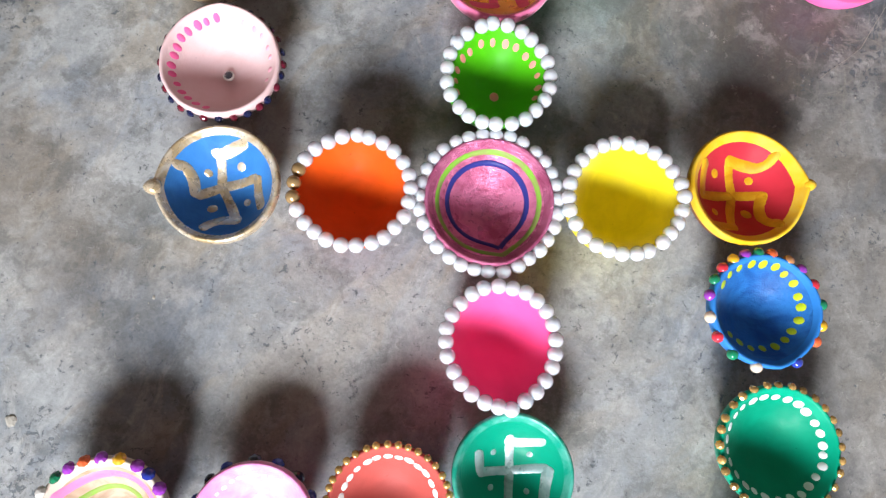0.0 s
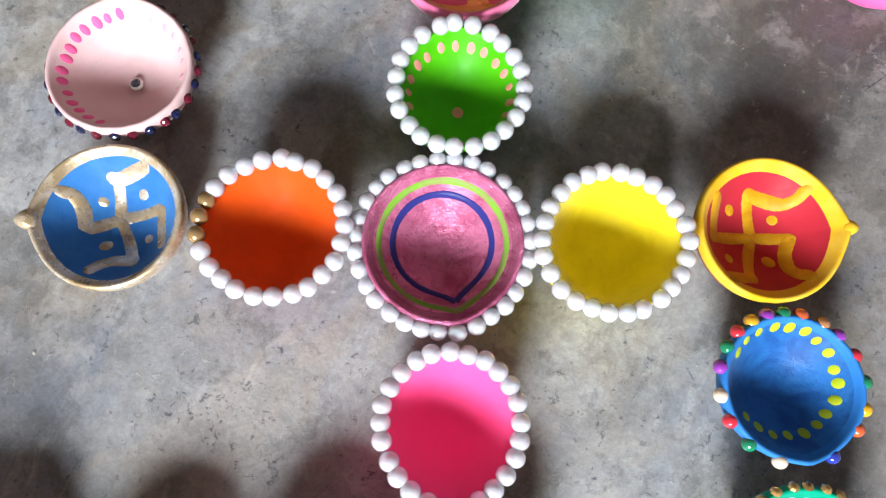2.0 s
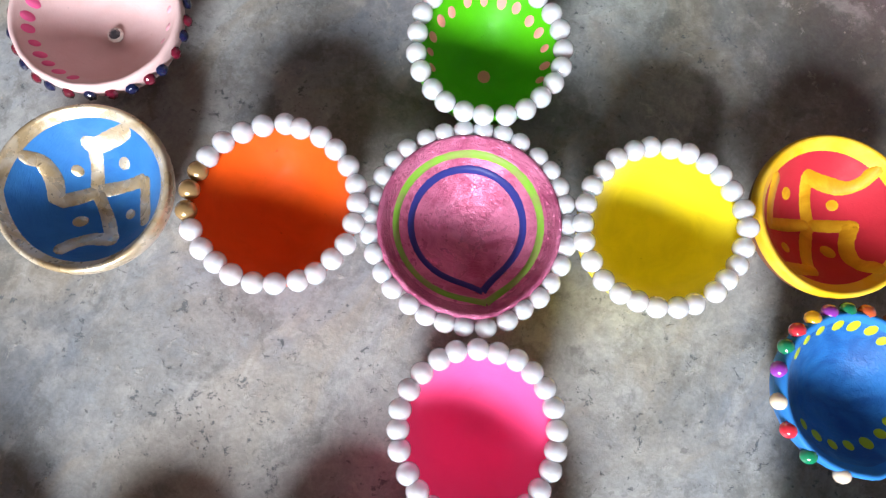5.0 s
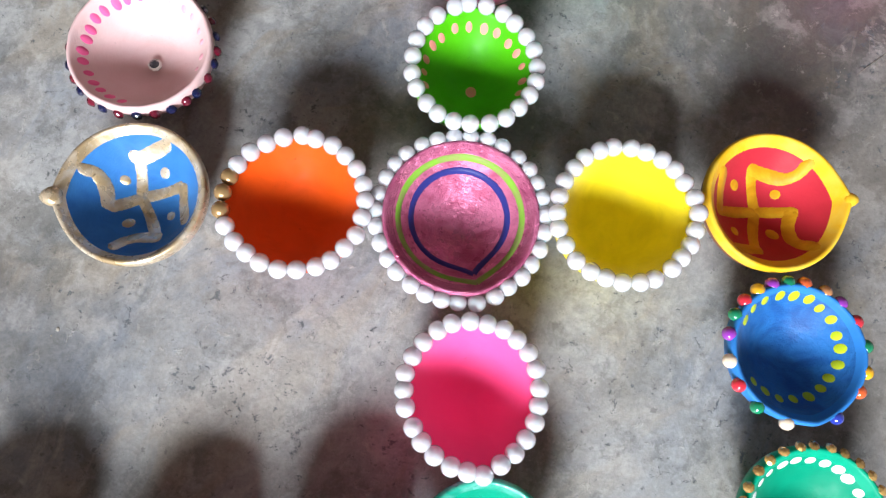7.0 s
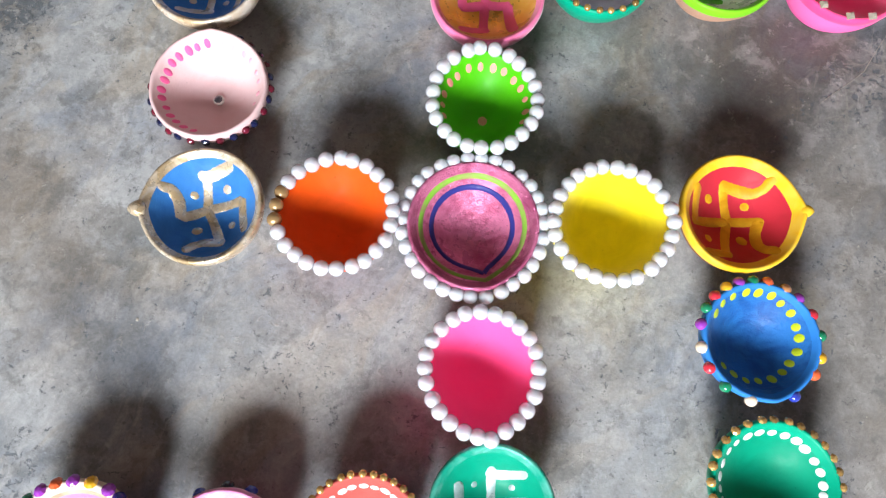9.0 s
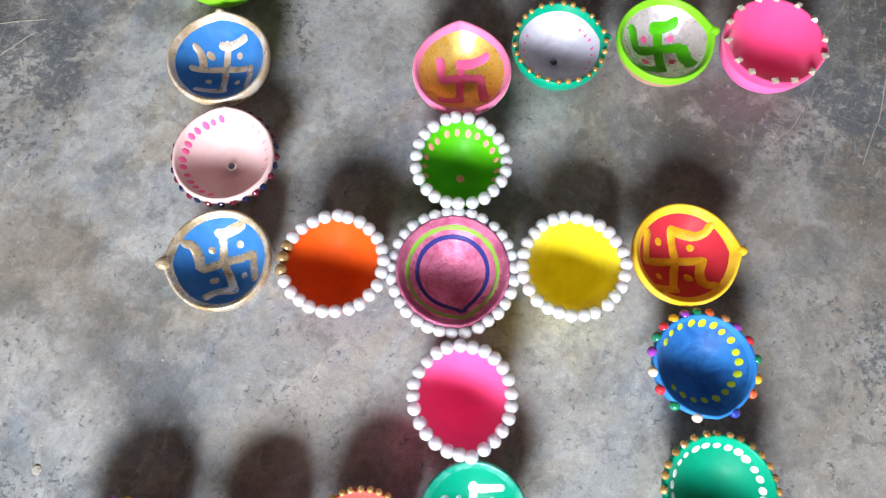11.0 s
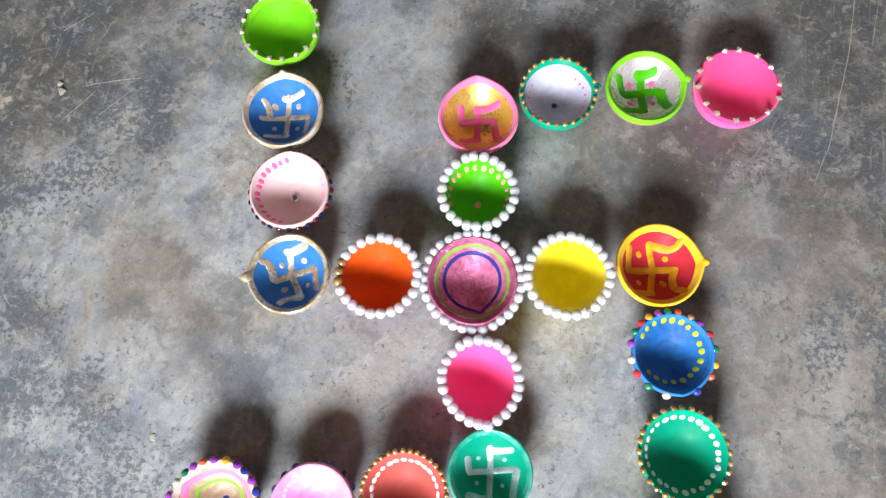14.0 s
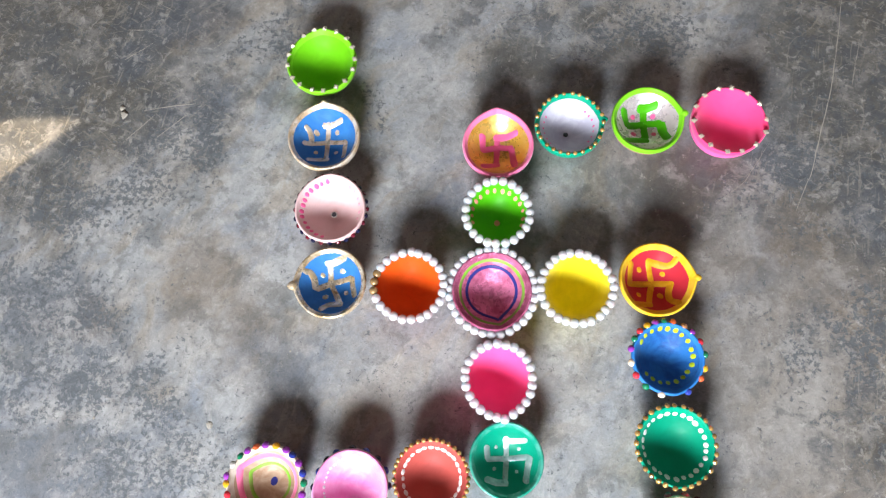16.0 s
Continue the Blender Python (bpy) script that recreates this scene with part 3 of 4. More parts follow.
PEARL_ME = ball("pearl", 0.00430, PEARL)
GOLD_PEARL_ME = ball("pearl_gold", 0.0040, PEARL_GOLD)
HOLE_ME = ball("bead_hole", 0.0006, HOLE, 0.5, 8, 6)
BEAD_ME = ball("gold_bead", 0.0021, GOLD_BEAD, 0.8, 12, 8)
STUD_ME = stone("stud", 0.0031, SILVER, 4, 0.8)
STONE = {k: stone("gem_" + k, 0.0034, mt, 9) for k, mt in GEM.items()}
DOME = {k: ball("bead_" + k, 0.0033, mt, 0.9, 14, 8) for k, mt in GEM.items()}
TINY = {k: stone("tiny_" + k, 0.0025, mt, 8) for k, mt in GEM.items()}
TINY_GOLD = stone("tiny_gold", 0.0024, GOLD_BEAD, 8)

P = {
    "blue": paint("paint_blue", (0.042, 0.195, 0.49), 0.5, (0.018, 0.110, 0.36), relief=0.4),
    "brush_blue": paint("paint_brushed_blue", (0.024, 0.155, 0.44), 0.42, (0.010, 0.070, 0.25), 0.0, 0.8, 0.8, spec=0.2),
    "gold": paint("paint_gold", (0.54, 0.40, 0.22), 0.28, (0.78, 0.70, 0.56), 0.5, 0.9, 0.5, spec=0.3),
    "pale_gold": paint("paint_pale_gold", (0.58, 0.43, 0.26), 0.32, (0.78, 0.70, 0.60), 0.35, 0.9, 0.4, spec=0.3),
    "orange": paint("paint_orange", (0.70, 0.082, 0.004), 0.62, relief=0.15, sheen=0.15),
    "yellow": paint("paint_yellow", (0.86, 0.70, 0.014), 0.6, sheen=1.0, relief=0.12, bloom=0.36),
    "red": paint("paint_red", (0.48, 0.026, 0.042), 0.45),
    "warm_yellow": paint("paint_warm_yellow", (0.80, 0.46, 0.015), 0.4, (0.78, 0.58, 0.10)),
    "ochre": paint("paint_ochre", (0.72, 0.39, 0.018), 0.4, (0.52, 0.24, 0.008), 0.0, 0.9),
    "green": paint("paint_green", (0.07, 0.42, 0.005), 0.42),
    "salmon": paint("paint_salmon", (0.80, 0.30, 0.24), 0.5),
    "hot_pink": paint("paint_hot_pink", (0.96, 0.085, 0.28), 0.6, (0.93, 0.072, 0.25), sheen=1.0, relief=0.12, bloom=0.36),
    "vivid_pink": paint("paint_vivid_pink", (0.95, 0.070, 0.24), 0.6, (0.91, 0.058, 0.21), sheen=0.6, relief=0.12),
    "pink_out": paint("paint_pearl_pink", (0.97, 0.17, 0.44), 0.6, (0.95, 0.15, 0.40), 0.0, 0.4, 0.15, 0.0),
    "yellow_out": paint("paint_pearl_yellow", (0.95, 0.76, 0.03), 0.6, None, 0.0, 0.3, 0.15, 0.0),
    "rose": paint("paint_rose", (0.66, 0.20, 0.34), 0.30, (0.38, 0.07, 0.15), 0.3, 1.0, 1.0, spec=0.35),
    "rose_lip": paint("paint_rose_gloss", (0.66, 0.19, 0.34), 0.16, (0.44, 0.08, 0.18), 0.45, 0.9, 2.2, spec=0.5),
    "leaf": paint("paint_leaf_green", (0.20, 0.44, 0.04), 0.45, (0.26, 0.30, 0.09), 0.0, 0.9),
    "violet_blue": paint("paint_violet_blue", (0.030, 0.035, 0.20), 0.4),
    "pale_pink": paint("paint_pale_pink", (0.72, 0.51, 0.50), 0.4, (0.68, 0.43, 0.41)),
    "dot_pink": paint("paint_dot_pink", (0.85, 0.13, 0.32), 0.45),
    "lime": paint("paint_lime", (0.15, 0.53, 0.008), 0.52),
    "lime_rim": paint("paint_lime_rim", (0.21, 0.62, 0.02), 0.38),
    "mid_pink": paint("paint_mid_pink", (0.88, 0.20, 0.38), 0.35, sheen=0.5),
    "gold_in": paint("paint_gold_inside", (0.66, 0.38, 0.06), 0.3, (0.72, 0.50, 0.18), 0.5, 0.7),
    "silver": paint("paint_silver", (0.28, 0.41, 0.39), 0.33, (0.56, 0.63, 0.62), 0.25, 1.0, 0.5, spec=0.3),
    "lilac": paint("paint_lilac_white", (0.46, 0.45, 0.54), 0.4, (0.60, 0.60, 0.66), 0.0, 0.8),
    "silver_pink": paint("paint_silver_pink", (0.60, 0.52, 0.52), 0.28, (0.72, 0.68, 0.70), 0.5, 0.8, 0.6, spec=0.3),
    "teal": paint("paint_teal", (0.001, 0.33, 0.19), 0.38),
    "deep_teal": paint("paint_deep_teal", (0.0, 0.27, 0.16), 0.45),
    # paler second colour paints highlight streaks onto the teal rim
    "glass_teal": paint("paint_glossy_teal", (0.008, 0.32, 0.21), 0.16, (0.16, 0.48, 0.40), 0.1, 0.6, 0.5, spec=0.5),
    "emerald": paint("paint_emerald", (0.0, 0.26, 0.145), 0.5),
    "dash_white": paint("paint_white", (0.80, 0.80, 0.78), 0.45),
    "yellow_green": paint("paint_yellow_green", (0.46, 0.56, 0.02), 0.45),
    "sky": paint("paint_sky_blue", (0.03, 0.20, 0.56), 0.5),
    "brick": paint("paint_brick_red", (0.46, 0.085, 0.070), 0.5),
    "orchid": paint("paint_orchid", (0.86, 0.25, 0.54), 0.40, (0.90, 0.42, 0.67), 0.0, 0.8, 0.5, 0.9),
    "cream": paint("paint_cream", (0.36, 0.23, 0.145), 0.5, (0.54, 0.42, 0.30), 0.0, 0.9),
    "ivory": paint("paint_ivory", (0.56, 0.47, 0.38), 0.45, (0.64, 0.58, 0.50)),
    "soft_pink": paint("paint_soft_pink", (0.82, 0.40, 0.48), 0.45),
    "clay": paint("bare_clay", (0.52, 0.30, 0.20), 0.7),
    "brown": paint("paint_brown", (0.22, 0.07, 0.03), 0.5),
}
ARMS = {
    "a": ([[(-0.11, 0.09), (-0.09, 0.70)], [(-0.24, 0.69), (-0.07, 0.66), (0.17, 0.74), (0.47, 0.81)], [(-0.11, 0.09), (0.62, 0.23)], [(0.60, 0.26), (0.63, -0.10), (0.74, -0.45)],
           [(-0.11, 0.09), (0.26, -0.64)], [(0.35, -0.61), (-0.06, -0.60), (-0.23, -0.68), (-0.34, -0.82)], [(-0.11, 0.09), (-0.57, -0.12)], [(-0.54, -0.14), (-0.59, 0.22), (-0.68, 0.41), (-0.86, 0.38)]],
          [(-0.34, 0.35), (0.28, 0.46), (-0.25, -0.35), (0.41, -0.24)]),
    "b": ([[(-0.02, 0.06), (0.04, 0.65)], [(-0.16, 0.57), (0.04, 0.54), (0.52, 0.64)], [(-0.02, 0.06), (0.62, -0.02)], [(0.59, 0.02), (0.55, -0.66)],
           [(-0.02, 0.06), (-0.03, -0.60)], [(0.09, -0.58), (-0.56, -0.64)], [(-0.02, 0.06), (-0.74, -0.05)], [(-0.50, -0.04), (-0.50, 0.20), (-0.54, 0.37), (-0.65, 0.50)]],
          [(-0.35, 0.34), (0.30, 0.34), (-0.36, -0.32), (0.28, -0.34)]),
    "c": ([[(0.0, -0.02), (-0.10, 0.69)], [(-0.18, 0.66), (0.11, 0.57), (0.43, 0.46), (0.60, 0.51), (0.68, 0.68)], [(0.0, -0.02), (0.61, -0.06)], [(0.54, -0.02), (0.43, -0.32), (0.40, -0.55), (0.50, -0.67), (0.66, -0.66)],
           [(0.0, -0.02), (-0.22, -0.72)], [(-0.10, -0.70), (-0.68, -0.70)], [(0.0, -0.02), (-0.83, -0.06)], [(-0.73, -0.08), (-0.69, 0.34), (-0.66, 0.60)]],
          [(-0.38, 0.40), (0.33, 0.26), (-0.47, -0.38), (0.19, -0.42)]),
    "d": ([[(0.03, 0.0), (0.04, 0.68)], [(-0.07, 0.56), (0.2, 0.52), (0.66, 0.54)], [(0.03, 0.0), (0.74, 0.06)], [(0.73, 0.10), (0.54, -0.68)],
           [(0.03, 0.0), (-0.05, -0.62)], [(0.05, -0.68), (-0.31, -0.66), (-0.66, -0.52)], [(0.03, 0.0), (-0.61, 0.01)], [(-0.55, -0.03), (-0.57, 0.43)]],
          [(-0.28, 0.36), (0.41, 0.30), (-0.36, -0.28), (0.32, -0.37)]),
    "e": ([[(0.03, 0.16), (0.02, 0.65)], [(-0.19, 0.58), (0.16, 0.59), (0.46, 0.65)], [(0.03, 0.14), (0.56, 0.08)], [(0.52, 0.13), (0.56, -0.27), (0.62, -0.60)],
           [(0.03, 0.14), (0.02, -0.46)], [(0.13, -0.49), (-0.27, -0.49), (-0.72, -0.60)], [(0.03, 0.12), (-0.58, 0.02)], [(-0.50, -0.02), (-0.60, 0.26), (-0.66, 0.54)]],
          [(-0.32, 0.34), (0.32, 0.34), (-0.34, -0.24), (0.30, -0.26)]),
    "f": ([[(-0.01, 0.14), (0.02, 0.52)], [(-0.12, 0.44), (0.28, 0.42), (0.65, 0.48)], [(-0.01, 0.14), (0.50, 0.05)], [(0.44, 0.09), (0.50, -0.74)],
           [(-0.01, 0.14), (-0.06, -0.50)], [(0.06, -0.50), (-0.56, -0.62)], [(-0.01, 0.14), (-0.54, 0.0)], [(-0.47, -0.04), (-0.47, 0.52)]], []),
}

# left column, top to bottom
b = Bowl(0.0350, 92, 1, pull=0.04, sharp=0.13)
o = lamp_thing(-0.1660, 0.2265, b, P["lime_rim"], P["lime_rim"], P["lime"], "lime green painted clay lamp with square silver studs", 0.93)
gem_ring(o, b, [STUD_ME], 17, -0.0016, 0.0010, 15, 3, name="stud")

b = Bowl(0.0348, 92, 2, pull=0.045, sharp=0.13)
o = lamp_thing(-0.1612, 0.1458, b, P["pale_gold"], P["pale_gold"], P["blue"], "blue clay lamp with gold rim and painted gold symbol", 0.94)
nub(o, b, P["pale_gold"], 1.0, 0.003)
symbol(o, b, *ARMS["b"], 0.155, P["pale_gold"], seed=2)

b = Bowl(0.0332, 90, 3, pull=0.012, ragged=0.0022)
o = lamp_thing(-0.1535, 0.0733, b, P["pale_pink"], P["pale_pink"], P["pale_pink"], "pale pink clay lamp with pink dots and dark gems outside", 0.88)
dot_ring(o, b, 0.90, [a for a in range(98, 262, 12)], 0.060, P["dot_pink"], 1.1, 3)
dot_ring(o, b, 0.90, [a for a in range(-20, 90, 14)], 0.045, P["soft_pink"], 1.1, 4)
gem_ring(o, b, [TINY["wine"], TINY["navy"], TINY["wine"], TINY["navy"]], 28, 0.0008, -0.0050, 62, 4)
g = part("crystal", STONE["clear"], o, Matrix.Translation(b.at(0.02, -0.04, 0.0008)), "clear crystal glued in the middle")
part("crystal_eye", TINY["dark"], g, Matrix.Translation((0, 0, 0.0012)))

b = Bowl(0.0328, 184, 4, pull=0.05, sharp=0.12)
o = lamp_thing(-0.1514, 0.0026, b, P["pale_gold"], P["gold"], P["blue"], "blue clay lamp with shiny gold rim, spout and painted symbol", 0.94)
nub(o, b, P["gold"], 1.5, 0.0042)
symbol(o, b, *ARMS["a"], 0.185, P["gold"], seed=4)

# middle row
b = Bowl(0.0311, 182, 5, pull=0.06, sharp=0.3, low=0.0115)
o = lamp_thing(-0.0793, -0.0028, b, P["orange"], P["orange"], P["orange"], "orange clay lamp edged with white and three gold pearls", 0.93)
pearl_ring(o, b, 25, PEARL_ME, gold=(12, 13, 11), seed=5)

b = Bowl(0.0355, -80, 6, pull=0.05, sharp=0.25, deep=2.1, H=0.032)
o = lamp_thing(-0.0062, -0.0087, b, P["rose"], P["rose_lip"], P["rose"], "rose clay lamp with green and blue rings and white pearls", 0.93)
for rho, w, mt, nm in ((0.87, 0.072, P["leaf"], "green_ring"), (0.695, 0.080, P["violet_blue"], "blue_ring")):
    line = []
    for i in range(73):
        a = radians(-78) + 2 * math.pi * i / 72
        d = abs((a - radians(-78) + math.pi) % (2 * math.pi) - math.pi)
        q = rho + (0.15 if nm == "blue_ring" else 0.07) * math.exp(-d / 0.2)
        line.append((q * math.cos(a), q * math.sin(a) + (0.05 if nm == "blue_ring" else 0.02)))
    v, f = strokes(b, [line], w)
    part(nm, mesh_of(nm, v, f, [mt]), o)
pearl_ring(o, b, 31, PEARL_ME, out=0.0024, z=-0.0035, squash=0.95, seed=6, holes=True)

b = Bowl(0.0319, 4, 7, pull=0.04, sharp=0.3, deep=3.5, low=0.0022, stout=True)
o = lamp_thing(0.0680, -0.0084, b, P["yellow_out"], P["yellow"], P["yellow"], "bright yellow clay lamp edged with white pearls", 0.93)
pearl_ring(o, b, 26, PEARL_ME, seed=7)

b = Bowl(0.0332, 0, 8, pull=0.075, sharp=0.12)
o = lamp_thing(0.1395, -0.0017, b, P["brown"], P["warm_yellow"], P["red"], "red clay lamp with yellow rim and painted yellow symbol", 0.91)
nub(o, b, P["warm_yellow"], 1.4, 0.0031)
symbol(o, b, *ARMS["c"], 0.185, P["ochre"], seed=8)

# upper arm
b = Bowl(0.0300, 95, 9, pull=0.04, sharp=0.3)
o = lamp_thing(0.0015, 0.0628, b, P["green"], P["green"], P["green"], "green clay lamp with salmon dots edged with white pearls", 0.93)
dot_ring(o, b, 0.88, range(-25, 210, 17), 0.062, P["salmon"], 1.15, 9)
v, f = blob(b, 0.0, -0.13, 0.11, 1.1, 1.5)
part("painted_dot", mesh_of("painted_dot", v, f, [P["salmon"]]), o)
pearl_ring(o, b, 23, PEARL_ME, seed=9)

b = Bowl(0.0338, 90, 10, pull=0.09, sharp=0.22)
o = lamp_thing(0.0047, 0.1320, b, P["mid_pink"], P["mid_pink"], P["gold_in"], "pink clay lamp, gold inside with a pink painted symbol", 0.94)
symbol(o, b, *ARMS["f"], 0.20, P["dot_pink"], seed=10, dot_r=0.05)

b = Bowl(0.0325, 6, 11, pull=0.05, sharp=0.1)
o = lamp_thing(0.0725, 0.1495, b, P["teal"], P["teal"], P["lilac"], "lilac white clay lamp with teal rim and gold beads", 0.94)
nub(o, b, P["teal"], 1.4, 0.003)
gem_ring(o, b, [BEAD_ME], 26, -0.0016, 0.0008, 0, 11, name="gold_bead")
dot_ring(o, b, 0.80, list(range(-40, 50, 14)) + list(range(150, 230, 14)), 0.03, P["dot_pink"], 1.1, 11)
part("crystal", TINY["dark"], o, Matrix.Translation(b.at(-0.05, -0.10, 0.0008)), "small dark stone")

b = Bowl(0.0335, 8, 12, pull=0.06, sharp=0.1)
o = lamp_thing(0.1460, 0.1515, b, P["clay"], P["lime_rim"], P["silver_pink"], "lime rimmed clay lamp, silver inside with green symbol", 0.94)
nub(o, b, P["lime_rim"], 1.3)
symbol(o, b, *ARMS["e"], 0.24, P["green"], P["dot_pink"], 0.085, seed=12)

b = Bowl(0.0344, -16, 13, pull=0.08, sharp=0.14, deep=2.2, low=0.0125, stout=True)
o = lamp_thing(0.2205, 0.1475, b, P["pink_out"], P["vivid_pink"], P["vivid_pink"], "hot pink clay lamp with square silver studs", 0.92)
gem_ring(o, b, [STUD_ME], 14, -0.0019, 0.0010, 8, 13, name="stud")

# lower arm and right column
b = Bowl(0.0290, -86, 14, pull=0.24, sharp=0.42, deep=2.3, low=0.0085, stout=True, upright=True)
o = lamp_thing(-0.0030, -0.0843, b, P["vivid_pink"], P["hot_pink"], P["hot_pink"], "hot pink clay lamp edged with white pearls", 0.93)
pearl_ring(o, b, 25, PEARL_ME, seed=14)

b = Bowl(0.0308, -84, 15, pull=0.07, sharp=0.25)
o = lamp_thing(0.1420, -0.0702, b, P["sky"], P["sky"], P["brush_blue"], "blue clay lamp with yellow-green dots and coloured beads", 0.955)
dot_ring(o, b, 0.835, range(-140, 150, 17), 0.066, P["yellow_green"], 1.25, 15, (-0.01, 0.08))
names = ["green", "red", "purple", "brown", "orange", "green", "purple", "amber", "red", "green", "purple", "cream", "red", "green", "cream", "blue", "orange", "amber"]
gem_ring(o, b, [DOME[k] for k in names], 18, 0.0004, -0.0025, 40, 15, name="bead",
         angles=(3, 24, 43, 58, 76, 90, 104, 118, 133, 148, 165, 187, 207, 229, 255, 296, 325, 342))

b = Bowl(0.0325, -95, 16, pull=0.05)
o = lamp_thing(0.1412, -0.1425, b, P["teal"], P["teal"], P["emerald"], "emerald clay lamp with white dots and gold rhinestones", 0.92)
dot_ring(o, b, 0.88, range(0, 360, 14), 0.056, P["dash_white"], 1.5, 16)
gem_ring(o, b, [TINY_GOLD], 29, 0.0, 0.0, 30, 16, name="rhinestone")

b = Bowl(0.0313, -92, 17, pull=0.06)
o = lamp_thing(0.0010, -0.1520, b, P["teal"], P["glass_teal"], P["deep_teal"], "teal clay lamp with a silver painted symbol", 0.935)
symbol(o, b, *ARMS["d"], 0.175, P["silver"], seed=17, dot_r=0.06)

# lower left arm
b = Bowl(0.0312, -90, 18, pull=0.06)
o = lamp_thing(-0.0620, -0.1655, b, P["brick"], P["brick"], P["brick"], "brick red clay lamp with white dashes and gold beads", 0.92)
dot_ring(o, b, 0.86, range(0, 360, 13), 0.047, P["dash_white"], 1.9, 18)
gem_ring(o, b, [BEAD_ME], 36, -0.0002, -0.0008, 20, 18, name="gold_bead")

b = Bowl(0.0312, 190, 19, pull=0.08)
o = lamp_thing(-0.1290, -0.1720, b, P["orchid"], P["orchid"], P["orchid"], "orchid pink clay lamp with dark blue gems outside", 0.90)
dot_ring(o, b, 0.84, range(60, 250, 10), 0.03, P["dash_white"], 1.6, 19)
gem_ring(o, b, [STONE["navy"], STONE["blue"]], 16, 0.0002, -0.0060, 65, 19)

b = Bowl(0.0328, 165, 20, pull=0.08, sharp=0.3)
o = lamp_thing(-0.2005, -0.1690, b, P["brown"], P["ivory"], P["cream"], "cream clay lamp with pink and green bands and gems", 0.92)
for rho, w, mt, nm in ((0.79, 0.125, P["mid_pink"], "pink_band"), (0.56, 0.090, P["leaf"], "green_band")):
    line = [((rho + 0.12 * math.exp(-abs((a - 150 + 180) % 360 - 180) / 18)) * math.cos(radians(a)), (rho + 0.12 * math.exp(-abs((a - 150 + 180) % 360 - 180) / 18)) * math.sin(radians(a))) for a in range(-90, 271, 6)]
    v, f = strokes(b, [line], w)
    part(nm, mesh_of(nm, v, f, [mt]), o)
v, f = blob(b, 0.05, 0.05, 0.11, 1.3, 1.2)
part("painted_dot", mesh_of("painted_dot", v, f, [P["violet_blue"]]), o)
names = ["green", "blue", "purple", "blue", "purple", "amber", "purple", "orange", "purple", "green", "clear", "purple", "amber", "red", "clear", "amber", "red", "cream", "cream"]
gem_ring(o, b, [STONE[k] for k in names], 24, -0.0008, -0.0005, 30, 20)

b = Bowl(0.0320, -90, 21)
o = lamp_thing(0.1390, -0.2130, b, P["brown"], P["gold"], P["yellow"], "gold and yellow clay lamp with red gems", 0.88)
gem_ring(o, b, [STONE["red"], STONE["wine"]], 18, 0.0004, -0.004, 60, 21)

# ---- scratches and grit on the floor ----
def scratch(line, width):
    v, f, pts = [], [], []
    for (x0, y0), (x1, y1) in zip(line, line[1:]):
        n = max(3, int(math.hypot(x1 - x0, y1 - y0) / 0.004))
        pts += [(x0 + (x1 - x0) * i / n, y0 + (y1 - y0) * i / n) for i in range(n)]
    pts.append(line[-1])
    for i, (x, y) in enumerate(pts):
        a, c = pts[max(i - 1, 0)], pts[min(i + 1, len(pts) - 1)]
        dx, dy = c[0] - a[0], c[1] - a[1]
        ln = math.hypot(dx, dy)
        w = width * max(0.12, 0.55 + 0.6 * noise.noise(Vector((x * 160, y * 160, 4)))) * min(1, i / 4 + 0.2, (len(pts) - 1 - i) / 4 + 0.2)
        k = 0.0006 * noise.noise(Vector((x * 70, y * 70, 9)))
        px, py = x - dy / ln * k, y + dx / ln * k
        nx, ny = -dy / ln * w, dx / ln * w
        z = 0.0010 * noise.noise(Vector((x * 5, y * 5, 0.3))) + 0.0004 * noise.noise(Vector((x * 24, y * 24, 2.0))) - 0.0012
        v += [(px + nx, py + ny, z - 0.0003), (px, py, z + 0.0005), (px - nx, py - ny, z - 0.0003)]
    for i in range(len(pts) - 1):
        for c in (0, 1):
            p = i * 3 + c
            f.append((p, p + 3, p + 4, p + 1))
    return v, f


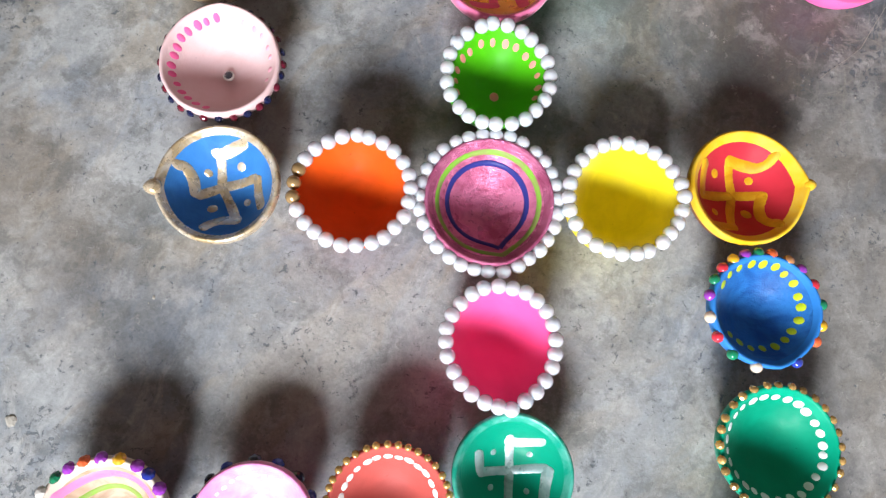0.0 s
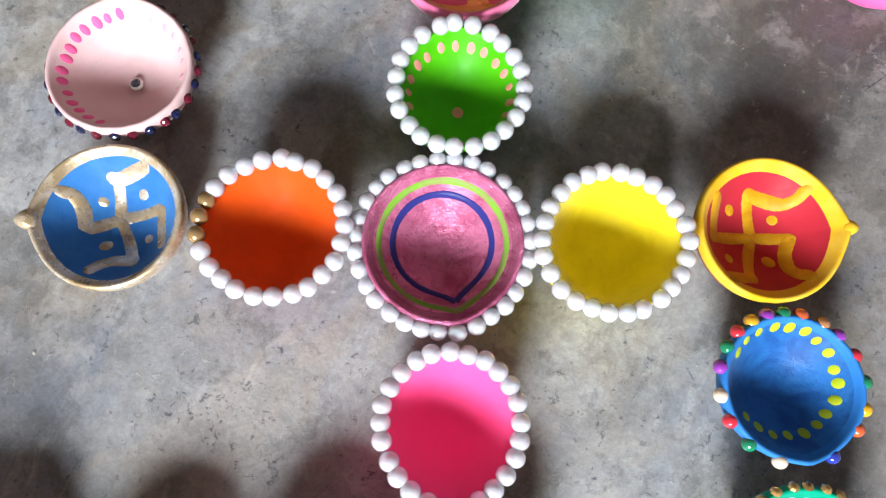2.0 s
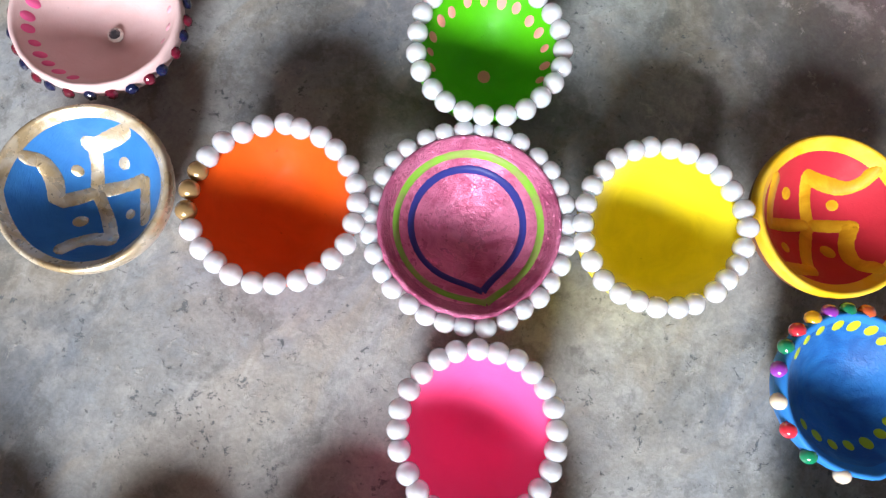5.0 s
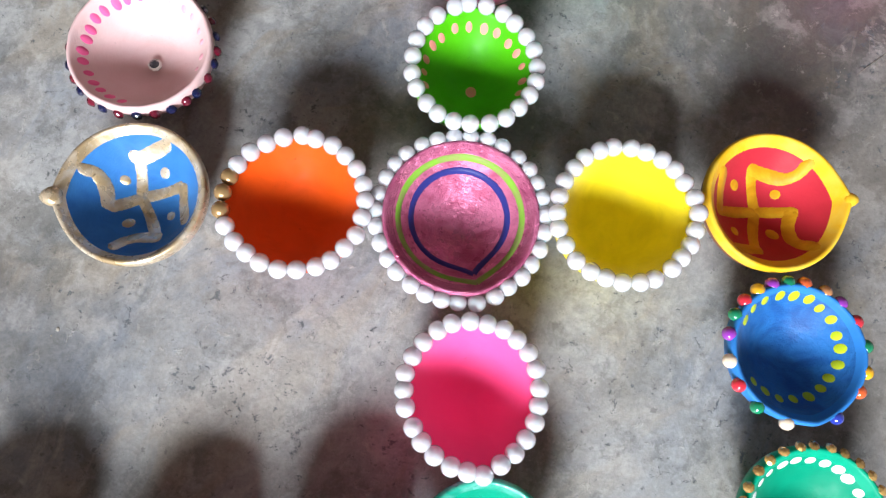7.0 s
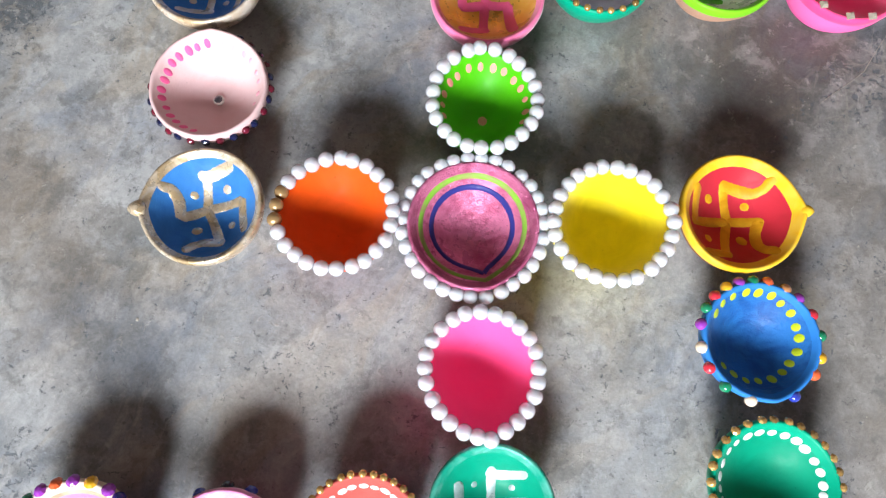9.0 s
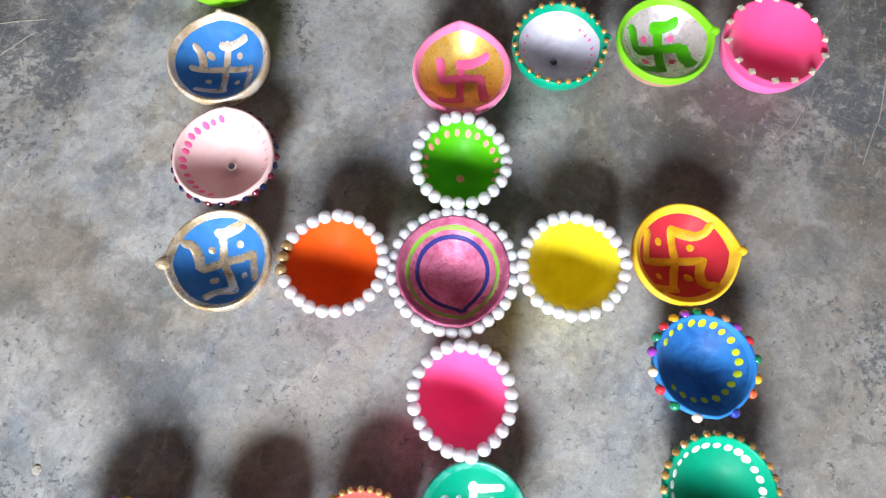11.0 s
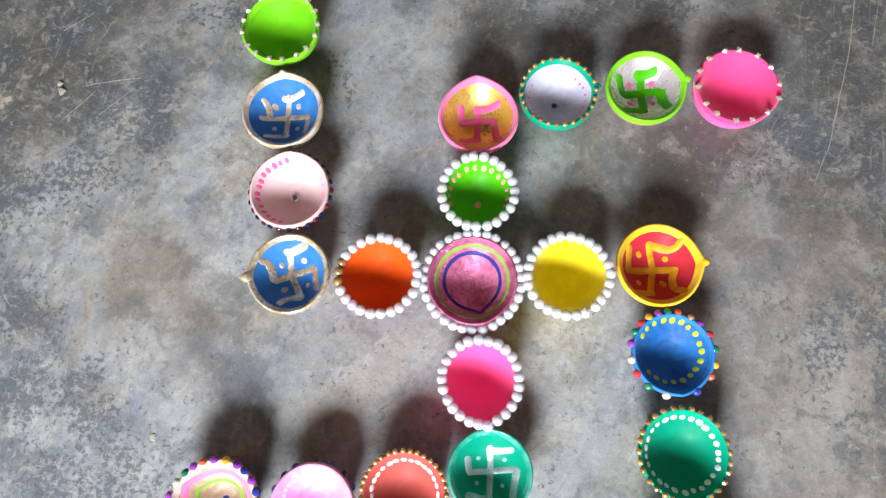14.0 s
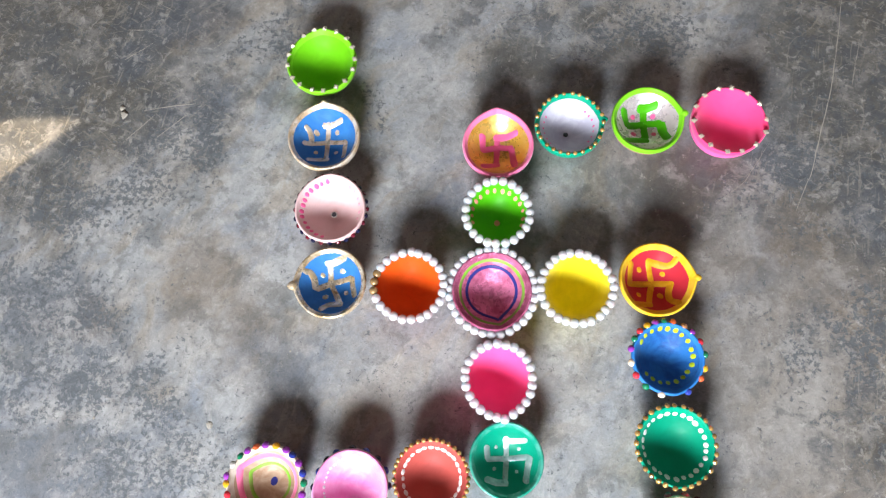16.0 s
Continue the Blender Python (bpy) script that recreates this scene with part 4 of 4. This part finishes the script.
CHALK = plaster("scratched_cement", (0.40, 0.37, 0.31))
all_v, all_f = [], []
# the line from (0.268, 0.135) follows the edge of the darker right side
for line, w in (([(0.363, 0.291), (0.352, 0.246), (0.336, 0.190), (0.317, 0.139), (0.303, 0.102), (0.284, 0.067)], 0.0011), ([(0.373, 0.245), (0.365, 0.220), (0.357, 0.195)], 0.0008),
                ([(0.268, 0.135), (0.241, 0.098), (0.210, 0.076)], 0.0008), ([(-0.359, 0.195), (-0.330, 0.199), (-0.303, 0.201)], 0.0009), ([(-0.384, 0.291), (-0.354, 0.290)], 0.0008),
                ([(-0.292, 0.262), (-0.275, 0.274)], 0.0008), ([(-0.384, 0.255), (-0.355, 0.274)], 0.0007), ([(-0.357, 0.324), (-0.334, 0.311)], 0.0008), ([(-0.375, 0.160), (-0.345, 0.190)], 0.0007),
                ([(-0.340, 0.165), (-0.310, 0.190)], 0.0006), ([(-0.190, 0.083), (-0.175, 0.077)], 0.0005)):
    v, f = scratch(line, w)
    all_f += [tuple(i + len(all_v) for i in q) for q in f]
    all_v += v
tagged(new("floor_scratch", mesh_of("floor_scratch", all_v, all_f, [CHALK])), "pale thin scratches and one edge line across the cement floor", "scratch", kind="stuff")

rnd = random.Random(77)
all_v, all_f = [], []
spots = [(-0.377, 0.191, 0.0042), (-0.380, 0.199, 0.0026), (-0.264, -0.120, 0.0034), (-0.372, -0.112, 0.0014), (-0.193, -0.055, 0.0009)]
spots += [(rnd.uniform(-0.5, 0.4), rnd.uniform(-0.2, 0.32), rnd.uniform(0.0002, 0.00055)) for _ in range(220)]
for x, y, r in spots:
    start, n = len(all_v), 7
    for rad, z in ((1.0, -0.0012), (0.85, r * 0.22 - 0.001), (0.45, r * 0.32 - 0.001)):
        for j in range(n):
            a = 2 * math.pi * j / n
            q = r * rad * rnd.uniform(0.65, 1.25)
            all_v.append((x + q * math.cos(a), y + q * math.sin(a) * 1.2, z))
    for i in (0, 1):
        all_f += [(start + i * n + j, start + i * n + (j + 1) % n, start + (i + 1) * n + (j + 1) % n, start + (i + 1) * n + j) for j in range(n)]
    all_f.append(tuple(start + 2 * n + j for j in range(n)))
tagged(new("grit", mesh_of("grit", all_v, all_f, [CHALK], False)), "small pale crumbs of cement lying on the floor", "grit", kind="stuff")
